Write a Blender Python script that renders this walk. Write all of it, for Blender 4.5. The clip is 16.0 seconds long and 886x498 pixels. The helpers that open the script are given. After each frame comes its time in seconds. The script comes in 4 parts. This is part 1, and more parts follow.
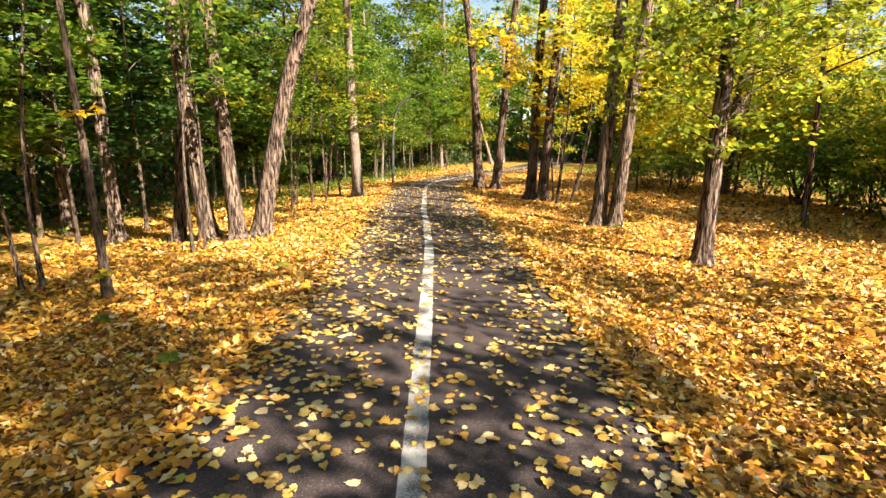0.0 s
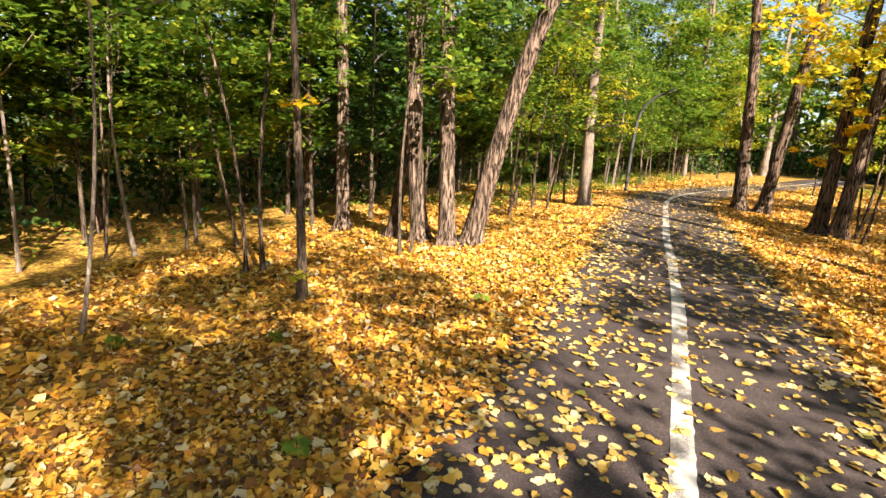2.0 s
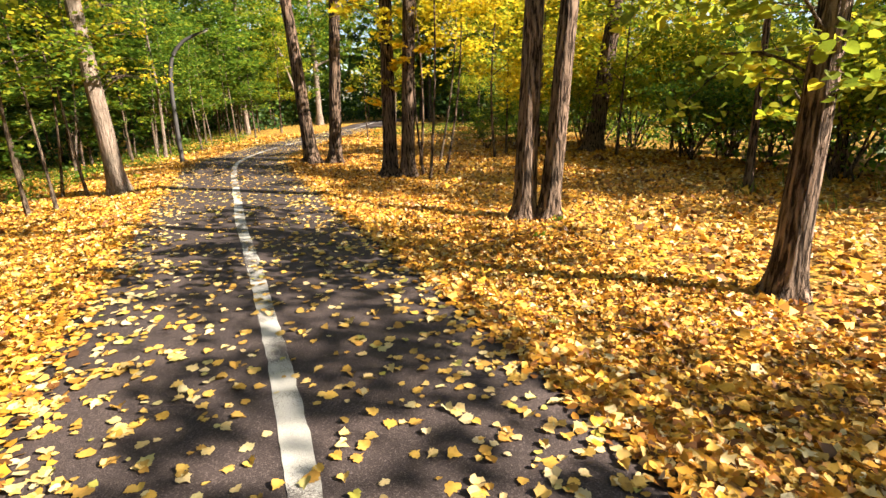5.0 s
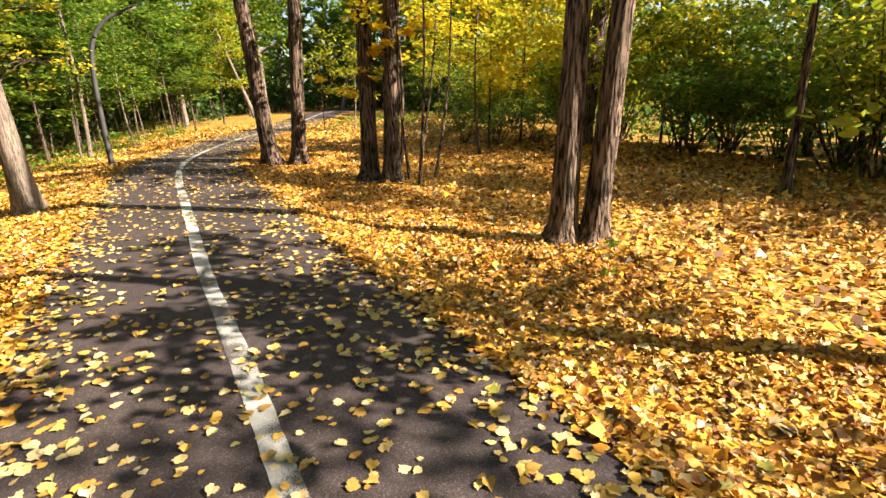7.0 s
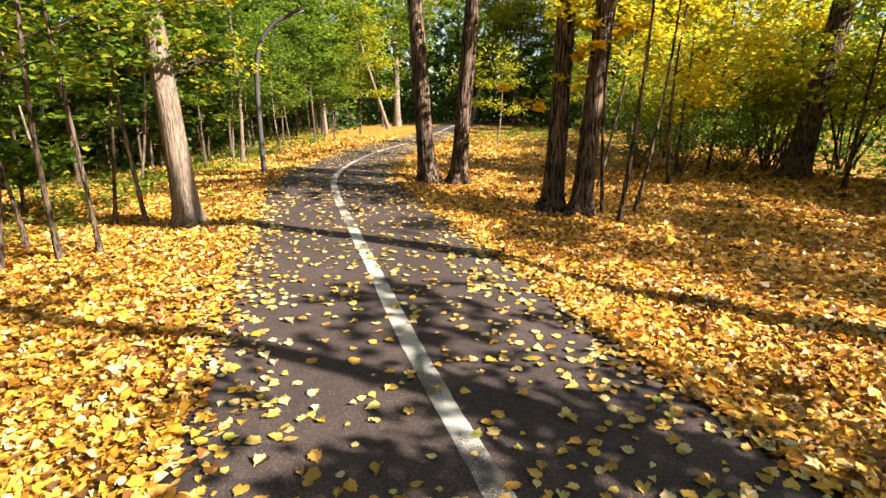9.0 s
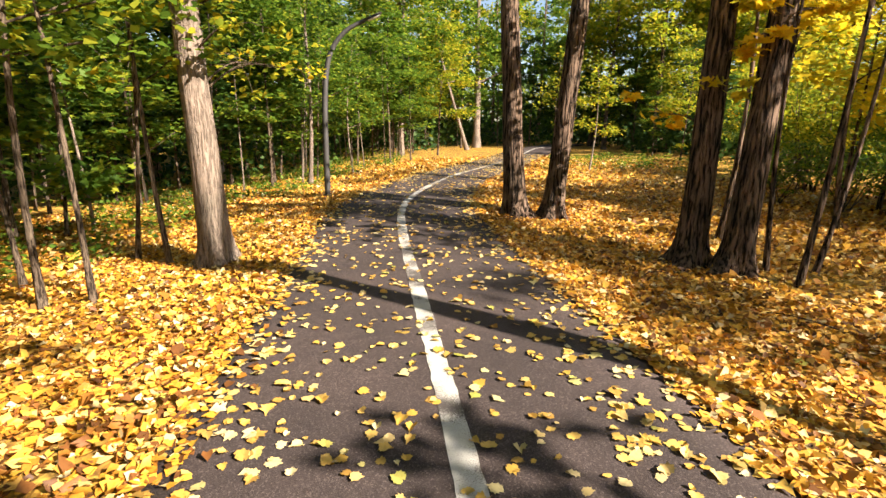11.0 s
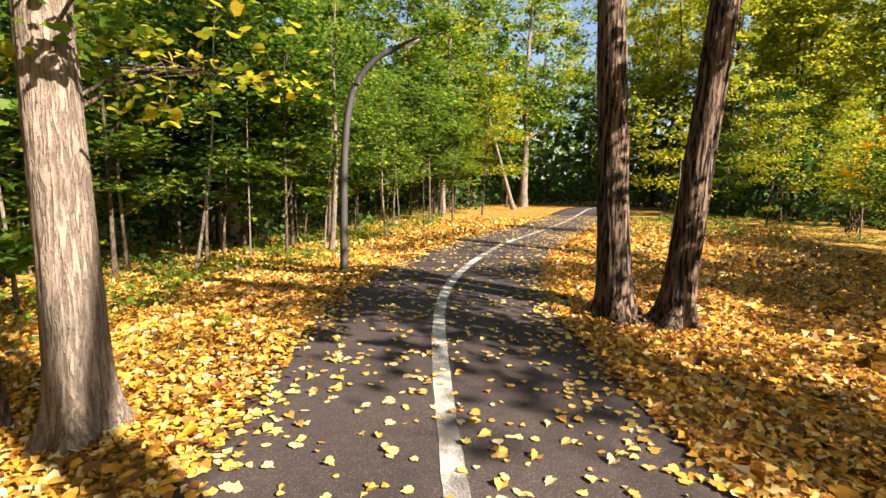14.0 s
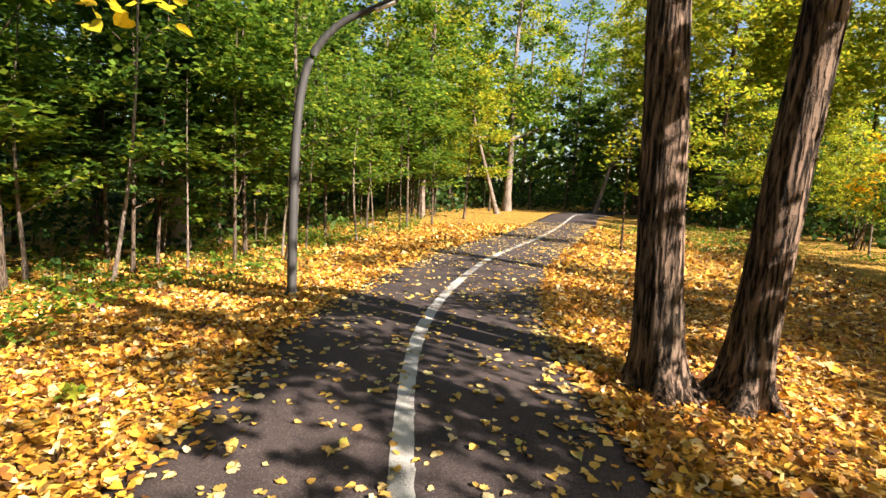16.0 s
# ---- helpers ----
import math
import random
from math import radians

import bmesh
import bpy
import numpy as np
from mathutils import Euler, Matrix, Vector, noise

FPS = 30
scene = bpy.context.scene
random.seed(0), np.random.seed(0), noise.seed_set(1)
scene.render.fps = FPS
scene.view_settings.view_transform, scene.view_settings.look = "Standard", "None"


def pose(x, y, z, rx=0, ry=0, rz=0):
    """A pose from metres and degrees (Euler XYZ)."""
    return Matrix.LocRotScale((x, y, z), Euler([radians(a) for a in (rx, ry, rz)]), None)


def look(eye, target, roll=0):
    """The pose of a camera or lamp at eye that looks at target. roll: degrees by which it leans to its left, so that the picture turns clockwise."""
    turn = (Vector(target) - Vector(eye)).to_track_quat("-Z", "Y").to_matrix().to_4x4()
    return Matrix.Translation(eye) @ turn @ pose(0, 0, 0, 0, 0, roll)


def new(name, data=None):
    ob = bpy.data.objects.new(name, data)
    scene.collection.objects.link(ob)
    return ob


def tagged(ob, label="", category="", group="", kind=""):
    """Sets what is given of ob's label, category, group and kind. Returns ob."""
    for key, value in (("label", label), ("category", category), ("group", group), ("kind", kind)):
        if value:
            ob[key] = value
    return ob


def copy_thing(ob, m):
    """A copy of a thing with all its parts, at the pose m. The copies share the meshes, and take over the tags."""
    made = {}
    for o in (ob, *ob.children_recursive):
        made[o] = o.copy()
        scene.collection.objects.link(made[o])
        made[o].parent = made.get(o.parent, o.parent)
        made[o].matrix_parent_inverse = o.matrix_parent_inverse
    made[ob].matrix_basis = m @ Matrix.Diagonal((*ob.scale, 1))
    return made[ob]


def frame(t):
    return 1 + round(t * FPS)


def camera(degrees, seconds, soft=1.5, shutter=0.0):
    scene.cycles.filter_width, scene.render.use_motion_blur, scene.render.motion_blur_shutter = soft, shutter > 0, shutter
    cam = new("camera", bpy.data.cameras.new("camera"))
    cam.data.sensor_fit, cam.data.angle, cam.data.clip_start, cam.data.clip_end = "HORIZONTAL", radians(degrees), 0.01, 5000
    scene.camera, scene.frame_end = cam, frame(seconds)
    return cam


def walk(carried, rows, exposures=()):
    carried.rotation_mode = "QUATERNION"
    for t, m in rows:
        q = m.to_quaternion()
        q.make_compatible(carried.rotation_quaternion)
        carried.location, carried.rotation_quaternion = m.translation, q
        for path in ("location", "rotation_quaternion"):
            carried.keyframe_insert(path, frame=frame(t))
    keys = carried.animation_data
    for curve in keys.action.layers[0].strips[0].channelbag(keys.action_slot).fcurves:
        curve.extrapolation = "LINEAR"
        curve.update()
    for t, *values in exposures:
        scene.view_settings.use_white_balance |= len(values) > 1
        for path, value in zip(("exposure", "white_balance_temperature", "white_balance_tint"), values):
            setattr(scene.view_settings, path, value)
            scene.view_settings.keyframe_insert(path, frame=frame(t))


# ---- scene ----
cam = camera(82.0, 16.0)
PATH = [
    (0, (0.634, 0.907, 1.66), (0.478, 2.861, 1.264), 0.4),
    (0.5, (0.487, 1.419, 1.645), (0.123, 3.346, 1.25), 1.3),
    (1, (0.409, 1.839, 1.692), (-0.23, 3.69, 1.285), 2.4),
    (1.5, (0.242, 2.249, 1.737), (-0.632, 3.995, 1.306), 3.4),
    (2, (0.061, 2.66, 1.789), (-0.877, 4.371, 1.35), 3.7),
    (2.5, (0.031, 3.174, 1.819), (-0.921, 4.871, 1.358), 3.0),
    (3, (-0.036, 3.949, 1.664), (-0.753, 5.761, 1.215), 2.3),
    (3.5, (0.01, 4.514, 1.673), (-0.388, 6.417, 1.204), 1.1),
    (4, (0.036, 5.181, 1.613), (0.005, 7.119, 1.122), 0.1),
    (4.5, (0.001, 5.701, 1.575), (0.338, 7.602, 1.054), -1.4),
    (7, (-0.413, 8.222, 1.721), (0.288, 9.997, 1.121), -1.6),
    (7.5, (-0.644, 8.806, 1.699), (0.008, 10.604, 1.114), -1.1),
    (8, (-0.861, 9.291, 1.692), (-0.297, 11.123, 1.121), -1.2),
    (8.5, (-1.138, 9.831, 1.707), (-0.689, 11.698, 1.149), -1.0),
    (9, (-1.237, 10.534, 1.677), (-0.915, 12.432, 1.135), -0.0),
    (11.5, (-1.161, 13.247, 1.56), (-1.132, 15.195, 1.108), 0.4),
    (12, (-1.209, 13.824, 1.618), (-1.182, 15.775, 1.178), 0.4),
    (12.5, (-1.235, 14.457, 1.562), (-1.222, 16.415, 1.156), 0.6),
    (13, (-1.25, 15.047, 1.534), (-1.234, 17.01, 1.151), 0.9),
    (13.5, (-1.352, 15.549, 1.528), (-1.366, 17.523, 1.204), 1.0),
    (14, (-1.374, 16.072, 1.537), (-1.487, 18.053, 1.287), 1.2),
    (14.5, (-1.445, 16.525, 1.595), (-1.657, 18.502, 1.381), 1.4),
    (15, (-1.501, 17.02, 1.644), (-1.713, 18.998, 1.433), 1.5),
    (15.5, (-1.472, 17.591, 1.66), (-1.598, 19.573, 1.423), 2.2),
    (16, (-1.447, 18.048, 1.613), (-1.477, 20.032, 1.364), 3.1),
]
EXPOSURE = 1.93
walk(cam, [(t, look(eye, target, roll)) for t, eye, target, roll in PATH], [(0, EXPOSURE + 0.12, 7000, 12), (3.5, EXPOSURE, 7000, 12), (9, EXPOSURE + 0.03, 6950, 12), (12, EXPOSURE - 0.15, 6950, 13), (16, EXPOSURE - 0.05, 6750, 13)])

# ---------------------------------------------------------------- light
SUN_AZ, SUN_EL = 124.0, 35.0        # degrees clockwise from +y, degrees up
world = bpy.data.worlds.new("world")
scene.world = world
world.use_nodes = True
wn = world.node_tree.nodes
sky = wn.new("ShaderNodeTexSky")
sky.sky_type = "NISHITA"
sky.sun_disc = False
sky.sun_elevation = radians(SUN_EL)
sky.sun_rotation = radians(SUN_AZ)
world.node_tree.links.new(sky.outputs["Color"], wn["Background"].inputs["Color"])
wn["Background"].inputs["Strength"].default_value = 0.06
sun = new("sun", bpy.data.lights.new("sun", "SUN"))
sun.data.energy = 5.0
sun.data.angle = radians(0.55)
sun.data.color = (1.0, 0.93, 0.82)
_d = Vector((math.sin(radians(SUN_AZ)) * math.cos(radians(SUN_EL)), math.cos(radians(SUN_AZ)) * math.cos(radians(SUN_EL)), math.sin(radians(SUN_EL))))
sun.matrix_world = look(_d * 60, (0, 0, 0))

rng = np.random.default_rng(7)

# ---------------------------------------------------------------- materials
def mat_new(name):
    m = bpy.data.materials.new(name)
    m.use_nodes = True
    nt = m.node_tree
    nt.nodes.clear()
    out = nt.nodes.new("ShaderNodeOutputMaterial")
    return m, nt, out


def node(nt, kind, ins=None, **props):
    n = nt.nodes.new(kind)
    for k, v in props.items():
        setattr(n, k, v)
    for k, v in (ins or {}).items():
        if isinstance(v, bpy.types.NodeSocket):
            nt.links.new(v, n.inputs[k])
        else:
            n.inputs[k].default_value = v
    return n


def ramp(nt, fac, stops, interp="LINEAR"):
    n = nt.nodes.new("ShaderNodeValToRGB")
    n.color_ramp.interpolation = interp
    els = n.color_ramp.elements
    while len(els) < len(stops):
        els.new(0.5)
    for e, (p, c) in zip(els, stops):
        e.position, e.color = p, (*c, 1)
    nt.links.new(fac, n.inputs["Fac"])
    return n.outputs["Color"]


def mixc(nt, fac, a, b, mode="MIX"):
    n = nt.nodes.new("ShaderNodeMix")
    n.data_type, n.blend_type = "RGBA", mode
    for i, v in ((0, fac), (6, a), (7, b)):
        if isinstance(v, bpy.types.NodeSocket):
            nt.links.new(v, n.inputs[i])
        else:
            n.inputs[i].default_value = v if i == 0 else (*v, 1)
    return n.outputs[2]


def leaf_material(name, stops, trans=0.45, gloss=0.25, back=None, per_object=False):
    """Leaves: diffuse and translucent, one colour a leaf, with a paler midrib and blotches."""
    m, nt, out = mat_new(name)
    if per_object:
        fac = node(nt, "ShaderNodeObjectInfo").outputs["Random"]
    else:
        fac = node(nt, "ShaderNodeNewGeometry").outputs["Random Per Island"]
    col = ramp(nt, fac, stops)
    tc = node(nt, "ShaderNodeTexCoord").outputs["Object"]
    nz = node(nt, "ShaderNodeTexNoise", {"Vector": tc, "Scale": 55.0, "Detail": 3.0})
    dark = mixc(nt, 1.0, col, (0.62, 0.5, 0.35), "MULTIPLY")
    col = mixc(nt, node(nt, "ShaderNodeMapRange", {"Value": nz.outputs["Fac"], 1: 0.5, 2: 0.8, 3: 0.0, 4: 0.6}).outputs[0], col, dark)
    big = node(nt, "ShaderNodeTexNoise", {"Vector": tc, "Scale": 0.35, "Detail": 2.0})
    col = mixc(nt, 1.0, col, ramp(nt, big.outputs["Fac"], [(0.3, (0.72, 0.78, 0.72)), (0.7, (1.0, 1.0, 1.0))]), "MULTIPLY")
    bs = node(nt, "ShaderNodeBsdfPrincipled", {"Base Color": col, "Roughness": 0.55})
    bs.inputs["Specular IOR Level"].default_value = gloss
    tr = node(nt, "ShaderNodeBsdfTranslucent", {"Color": col})
    mx = node(nt, "ShaderNodeMixShader", {0: trans, 1: bs.outputs[0], 2: tr.outputs[0]})
    nt.links.new(mx.outputs[0], out.inputs["Surface"])
    return m


GREEN = leaf_material("leaf_green", [(0.0, (0.06, 0.13, 0.018)), (0.4, (0.12, 0.22, 0.026)), (0.8, (0.23, 0.33, 0.034)), (1.0, (0.46, 0.45, 0.045))], trans=0.55)
# leaf green darkened to stand for the shade inside the woods
SHADED_GREEN = leaf_material("leaf_shaded_green", [(0.0, (0.022, 0.055, 0.014)), (0.6, (0.045, 0.1, 0.02)), (1.0, (0.1, 0.17, 0.026))], trans=0.35)
LIME = leaf_material("leaf_lime", [(0.0, (0.18, 0.26, 0.02)), (0.5, (0.36, 0.4, 0.03)), (0.85, (0.6, 0.52, 0.04)), (1.0, (0.72, 0.5, 0.04))], trans=0.6)
YELLOW = leaf_material("leaf_yellow", [(0.0, (0.68, 0.6, 0.05)), (0.5, (0.85, 0.68, 0.05)), (1.0, (0.88, 0.58, 0.03))], trans=0.55)
ORANGE = leaf_material("leaf_orange", [(0.0, (0.85, 0.64, 0.04)), (0.6, (0.88, 0.58, 0.03)), (1.0, (0.86, 0.44, 0.02))], trans=0.55)
LITTER_STOPS = [(0.0, (0.075, 0.032, 0.013)), (0.13, (0.24, 0.09, 0.025)), (0.31, (0.52, 0.21, 0.028)), (0.53, (0.73, 0.34, 0.037)), (0.74, (0.82, 0.45, 0.062)), (0.9, (0.84, 0.56, 0.2)), (1.0, (0.82, 0.64, 0.4))]
LITTER = leaf_material("leaf_fallen", LITTER_STOPS, trans=0.15, gloss=0.3)
FALLEN = leaf_material("leaf_fallen_single", [(0.0, (0.45, 0.3, 0.07)), (0.14, (0.5, 0.26, 0.06)), (0.32, (0.72, 0.42, 0.08)), (0.55, (0.78, 0.5, 0.15)), (0.84, (0.8, 0.62, 0.36)), (1.0, (0.42, 0.38, 0.06))], trans=0.15, gloss=0.3, per_object=True)
FALLEN_SHEET = leaf_material("leaf_fallen_path", [(0.0, (0.42, 0.27, 0.07)), (0.14, (0.5, 0.26, 0.06)), (0.32, (0.72, 0.42, 0.08)), (0.55, (0.78, 0.5, 0.15)), (0.84, (0.8, 0.62, 0.36)), (1.0, (0.42, 0.38, 0.06))], trans=0.15, gloss=0.3)
LINDEN = leaf_material("leaf_linden", [(0.0, (0.12, 0.17, 0.02)), (0.5, (0.27, 0.33, 0.035)), (0.9, (0.45, 0.46, 0.045)), (1.0, (0.66, 0.54, 0.05))], trans=0.6)
GRASS = leaf_material("grass_blade", [(0.0, (0.1, 0.17, 0.03)), (0.6, (0.2, 0.27, 0.05)), (1.0, (0.42, 0.36, 0.12))], trans=0.35)


def bark_material(name, dark, light, scale=1.0, deep=0.035):
    """Furrowed bark: long upright plates with dark cracks between, over fine grain and blotches."""
    m, nt, out = mat_new(name)
    tc = node(nt, "ShaderNodeTexCoord").outputs["Object"]
    warp = node(nt, "ShaderNodeTexNoise", {"Vector": tc, "Scale": 5.0, "Detail": 2.0})
    off = node(nt, "ShaderNodeVectorMath", {0: warp.outputs["Color"], 1: (0.028, 0.028, 0.0)}, operation="MULTIPLY")
    pos = node(nt, "ShaderNodeVectorMath", {0: tc, 1: off.outputs[0]}, operation="ADD")
    mp = node(nt, "ShaderNodeMapping", {"Vector": pos.outputs[0], "Scale": (30 * scale, 30 * scale, 3.6 * scale)})
    nz = node(nt, "ShaderNodeTexNoise", {"Vector": mp.outputs[0], "Scale": 1.0, "Detail": 4.0, "Roughness": 0.55, "Distortion": 0.25})
    fine = node(nt, "ShaderNodeTexNoise", {"Vector": tc, "Scale": 90.0, "Detail": 4.0})
    big = node(nt, "ShaderNodeTexNoise", {"Vector": tc, "Scale": 1.7, "Detail": 3.0})
    mid_ = tuple(a_ * 0.45 + b_ * 0.55 for a_, b_ in zip(dark, light))
    col = ramp(nt, nz.outputs["Fac"], [(0.41, tuple(c * 0.6 for c in dark)), (0.475, mid_), (0.57, light)])
    col = mixc(nt, 1.0, col, ramp(nt, big.outputs["Fac"], [(0.3, (0.62, 0.62, 0.58)), (0.68, (1.08, 1.0, 0.95))]), "MULTIPLY")
    col = mixc(nt, 0.6, col, ramp(nt, fine.outputs["Fac"], [(0.3, (0.5, 0.5, 0.5)), (0.7, (1.15, 1.15, 1.15))]), "MULTIPLY")
    bs = node(nt, "ShaderNodeBsdfPrincipled", {"Base Color": col, "Roughness": 0.92})
    bs.inputs["Specular IOR Level"].default_value = 0.15
    plate = node(nt, "ShaderNodeMapRange", {"Value": nz.outputs["Fac"], 1: 0.4, 2: 0.56, 3: 0.0, 4: 1.0})
    bump = node(nt, "ShaderNodeBump", {"Height": plate.outputs[0], "Strength": 1.0, "Distance": deep})
    bump2 = node(nt, "ShaderNodeBump", {"Height": fine.outputs["Fac"], "Strength": 0.5, "Distance": 0.008, "Normal": bump.outputs[0]})
    nt.links.new(bump2.outputs[0], bs.inputs["Normal"])
    nt.links.new(bs.outputs[0], out.inputs["Surface"])
    return m


BARK = bark_material("bark_brown", (0.05, 0.034, 0.026), (0.31, 0.228, 0.18), 1.0, 0.05)
BARK_PALE = bark_material("bark_grey", (0.3, 0.24, 0.2), (0.33, 0.268, 0.225), 1.5, 0.016)
BARK_THIN = bark_material("bark_sapling", (0.06, 0.045, 0.034), (0.19, 0.145, 0.11), 2.0, 0.008)
BARK_DARK = bark_material("bark_dark", (0.028, 0.021, 0.016), (0.24, 0.17, 0.13), 1.0, 0.05)


def asphalt_material():
    m, nt, out = mat_new("asphalt")
    tc = node(nt, "ShaderNodeTexCoord").outputs["Object"]
    grain = node(nt, "ShaderNodeTexVoronoi", {"Vector": tc, "Scale": 150.0})
    nz = node(nt, "ShaderNodeTexNoise", {"Vector": tc, "Scale": 240.0, "Detail": 3.0})
    big = node(nt, "ShaderNodeTexNoise", {"Vector": tc, "Scale": 1.1, "Detail": 5.0})
    mid = node(nt, "ShaderNodeTexNoise", {"Vector": tc, "Scale": 9.0, "Detail": 4.0})
    col = ramp(nt, grain.outputs["Color"], [(0.0, (0.032, 0.024, 0.023)), (0.7, (0.065, 0.05, 0.048)), (1.0, (0.15, 0.122, 0.118))])
    col = mixc(nt, 1.0, col, ramp(nt, big.outputs["Fac"], [(0.3, (0.72, 0.7, 0.7)), (0.7, (1.15, 1.08, 1.05))]), "MULTIPLY")
    col = mixc(nt, 0.6, col, ramp(nt, mid.outputs["Fac"], [(0.3, (0.75, 0.75, 0.76)), (0.7, (1.1, 1.08, 1.05))]), "MULTIPLY")
    bs = node(nt, "ShaderNodeBsdfPrincipled", {"Base Color": col, "Roughness": 0.85})
    bs.inputs["Specular IOR Level"].default_value = 0.3
    add = node(nt, "ShaderNodeMath", {0: grain.outputs["Distance"], 1: nz.outputs["Fac"]}, operation="ADD")
    bump = node(nt, "ShaderNodeBump", {"Height": add.outputs[0], "Strength": 0.55, "Distance": 0.004})
    nt.links.new(bump.outputs[0], bs.inputs["Normal"])
    nt.links.new(bs.outputs[0], out.inputs["Surface"])
    return m


def paint_material():
    m, nt, out = mat_new("road_paint")
    tc = node(nt, "ShaderNodeTexCoord").outputs["Object"]
    grain = node(nt, "ShaderNodeTexVoronoi", {"Vector": tc, "Scale": 150.0})
    wear = node(nt, "ShaderNodeTexNoise", {"Vector": tc, "Scale": 150.0, "Detail": 5.0, "Roughness": 0.75})
    big = node(nt, "ShaderNodeTexNoise", {"Vector": tc, "Scale": 2.5, "Detail": 4.0})
    w = node(nt, "ShaderNodeMath", {0: wear.outputs["Fac"], 1: big.outputs["Fac"]}, operation="ADD")
    col = ramp(nt, w.outputs[0], [(0.86, (0.07, 0.058, 0.054)), (0.96, (0.22, 0.2, 0.18)), (1.12, (0.45, 0.43, 0.395))])
    col = mixc(nt, 0.5, col, ramp(nt, grain.outputs["Color"], [(0.0, (0.7, 0.7, 0.7)), (1.0, (1.1, 1.1, 1.1))]), "MULTIPLY")
    bs = node(nt, "ShaderNodeBsdfPrincipled", {"Base Color": col, "Roughness": 0.75})
    bump = node(nt, "ShaderNodeBump", {"Height": grain.outputs["Distance"], "Strength": 0.5, "Distance": 0.003})
    nt.links.new(bump.outputs[0], bs.inputs["Normal"])
    nt.links.new(bs.outputs[0], out.inputs["Surface"])
    return m


def ground_material():
    """Matted old leaves and soil, under the leaves that lie loose on it."""
    m, nt, out = mat_new("forest_floor")
    tc = node(nt, "ShaderNodeTexCoord").outputs["Object"]
    warp = node(nt, "ShaderNodeTexNoise", {"Vector": tc, "Scale": 8.0, "Detail": 2.0})
    off = node(nt, "ShaderNodeVectorMath", {0: warp.outputs["Color"], 1: (0.12, 0.12, 0.12)}, operation="MULTIPLY")
    pos = node(nt, "ShaderNodeVectorMath", {0: tc, 1: off.outputs[0]}, operation="ADD")
    vo = node(nt, "ShaderNodeTexVoronoi", {"Vector": pos.outputs[0], "Scale": 14.0})
    sep = node(nt, "ShaderNodeSeparateColor", {"Color": vo.outputs["Color"]})
    leaf = ramp(nt, sep.outputs[0], [(0.0, (0.2, 0.1, 0.025)), (0.35, (0.42, 0.22, 0.04)), (0.65, (0.62, 0.35, 0.05)), (1.0, (0.74, 0.45, 0.08))])
    edge = node(nt, "ShaderNodeMapRange", {"Value": vo.outputs["Distance"], 1: 0.25, 2: 0.75, 3: 0.0, 4: 0.75})
    leaf = mixc(nt, edge.outputs[0], leaf, (0.07, 0.038, 0.016))
    big = node(nt, "ShaderNodeTexNoise", {"Vector": tc, "Scale": 0.3, "Detail": 4.0})
    green = node(nt, "ShaderNodeMapRange", {"Value": big.outputs["Fac"], 1: 0.58, 2: 0.72, 3: 0.0, 4: 0.4})
    leaf = mixc(nt, green.outputs[0], leaf, (0.1, 0.13, 0.03))
    bs = node(nt, "ShaderNodeBsdfPrincipled", {"Base Color": leaf, "Roughness": 0.9})
    bs.inputs["Specular IOR Level"].default_value = 0.2
    bump = node(nt, "ShaderNodeBump", {"Height": vo.outputs["Distance"], "Strength": 0.8, "Distance": 0.03})
    nt.links.new(bump.outputs[0], bs.inputs["Normal"])
    nt.links.new(bs.outputs[0], out.inputs["Surface"])
    return m


def metal_material(name, colour, rough):
    m, nt, out = mat_new(name)
    tc = node(nt, "ShaderNodeTexCoord").outputs["Object"]
    mp = node(nt, "ShaderNodeMapping", {"Vector": tc, "Scale": (30, 30, 3)})
    nz = node(nt, "ShaderNodeTexNoise", {"Vector": mp.outputs[0], "Scale": 1.0, "Detail": 5.0})
    col = ramp(nt, nz.outputs["Fac"], [(0.3, tuple(c * 0.7 for c in colour)), (0.7, tuple(c * 1.25 for c in colour))])
    bs = node(nt, "ShaderNodeBsdfPrincipled", {"Base Color": col, "Roughness": rough, "Metallic": 0.25})
    nt.links.new(bs.outputs[0], out.inputs["Surface"])
    return m


ASPHALT, PAINT, FLOOR = asphalt_material(), paint_material(), ground_material()
POLE = metal_material("pole_steel", (0.06, 0.056, 0.054), 0.65)
LENS = metal_material("lamp_lens", (0.5, 0.5, 0.48), 0.3)


# ---------------------------------------------------------------- plan
CENTRE = [(2.4, -40), (1.15, -12), (0.55, 0), (0.23, 4.1), (0.07, 5.8), (-0.2, 8.7), (-0.53, 11.3), (-0.9, 13.8), (-1.18, 16.4), (-1.53, 19.4), (-1.74, 21.6), (-1.76, 23.0), (-1.68, 24.3),
          (-1.36, 26.2), (-0.87, 28.4), (-0.36, 30.2), (0.75, 33.2), (1.5, 35.2), (2.95, 39.7), (4.1, 43.6), (6.6, 52), (13.0, 64), (26.0, 80)]
HALF = 1.52
_cy = np.array([p[1] for p in CENTRE])
_cx = np.array([p[0] for p in CENTRE])
_fy = np.arange(-40, 80.01, 0.25)
_fx = np.interp(_fy, _cy, _cx)
for _ in range(4):
    _fx[2:-2] = (_fx[:-4] + _fx[1:-3] + 2 * _fx[2:-2] + _fx[3:-1] + _fx[4:]) / 6


def centre_x(y):
    return np.interp(y, _fy, _fx)


def slope_x(y):
    return (centre_x(y + 0.4) - centre_x(y - 0.4)) / 0.8


def rise(y):
    return np.interp(y, [-60, 44, 60, 120], [0, 0, 0.15, 0.4])


def off_path(x, y):
    """Metres to the right of the path's middle line."""
    return (x - centre_x(y)) / np.sqrt(1 + slope_x(y) ** 2)


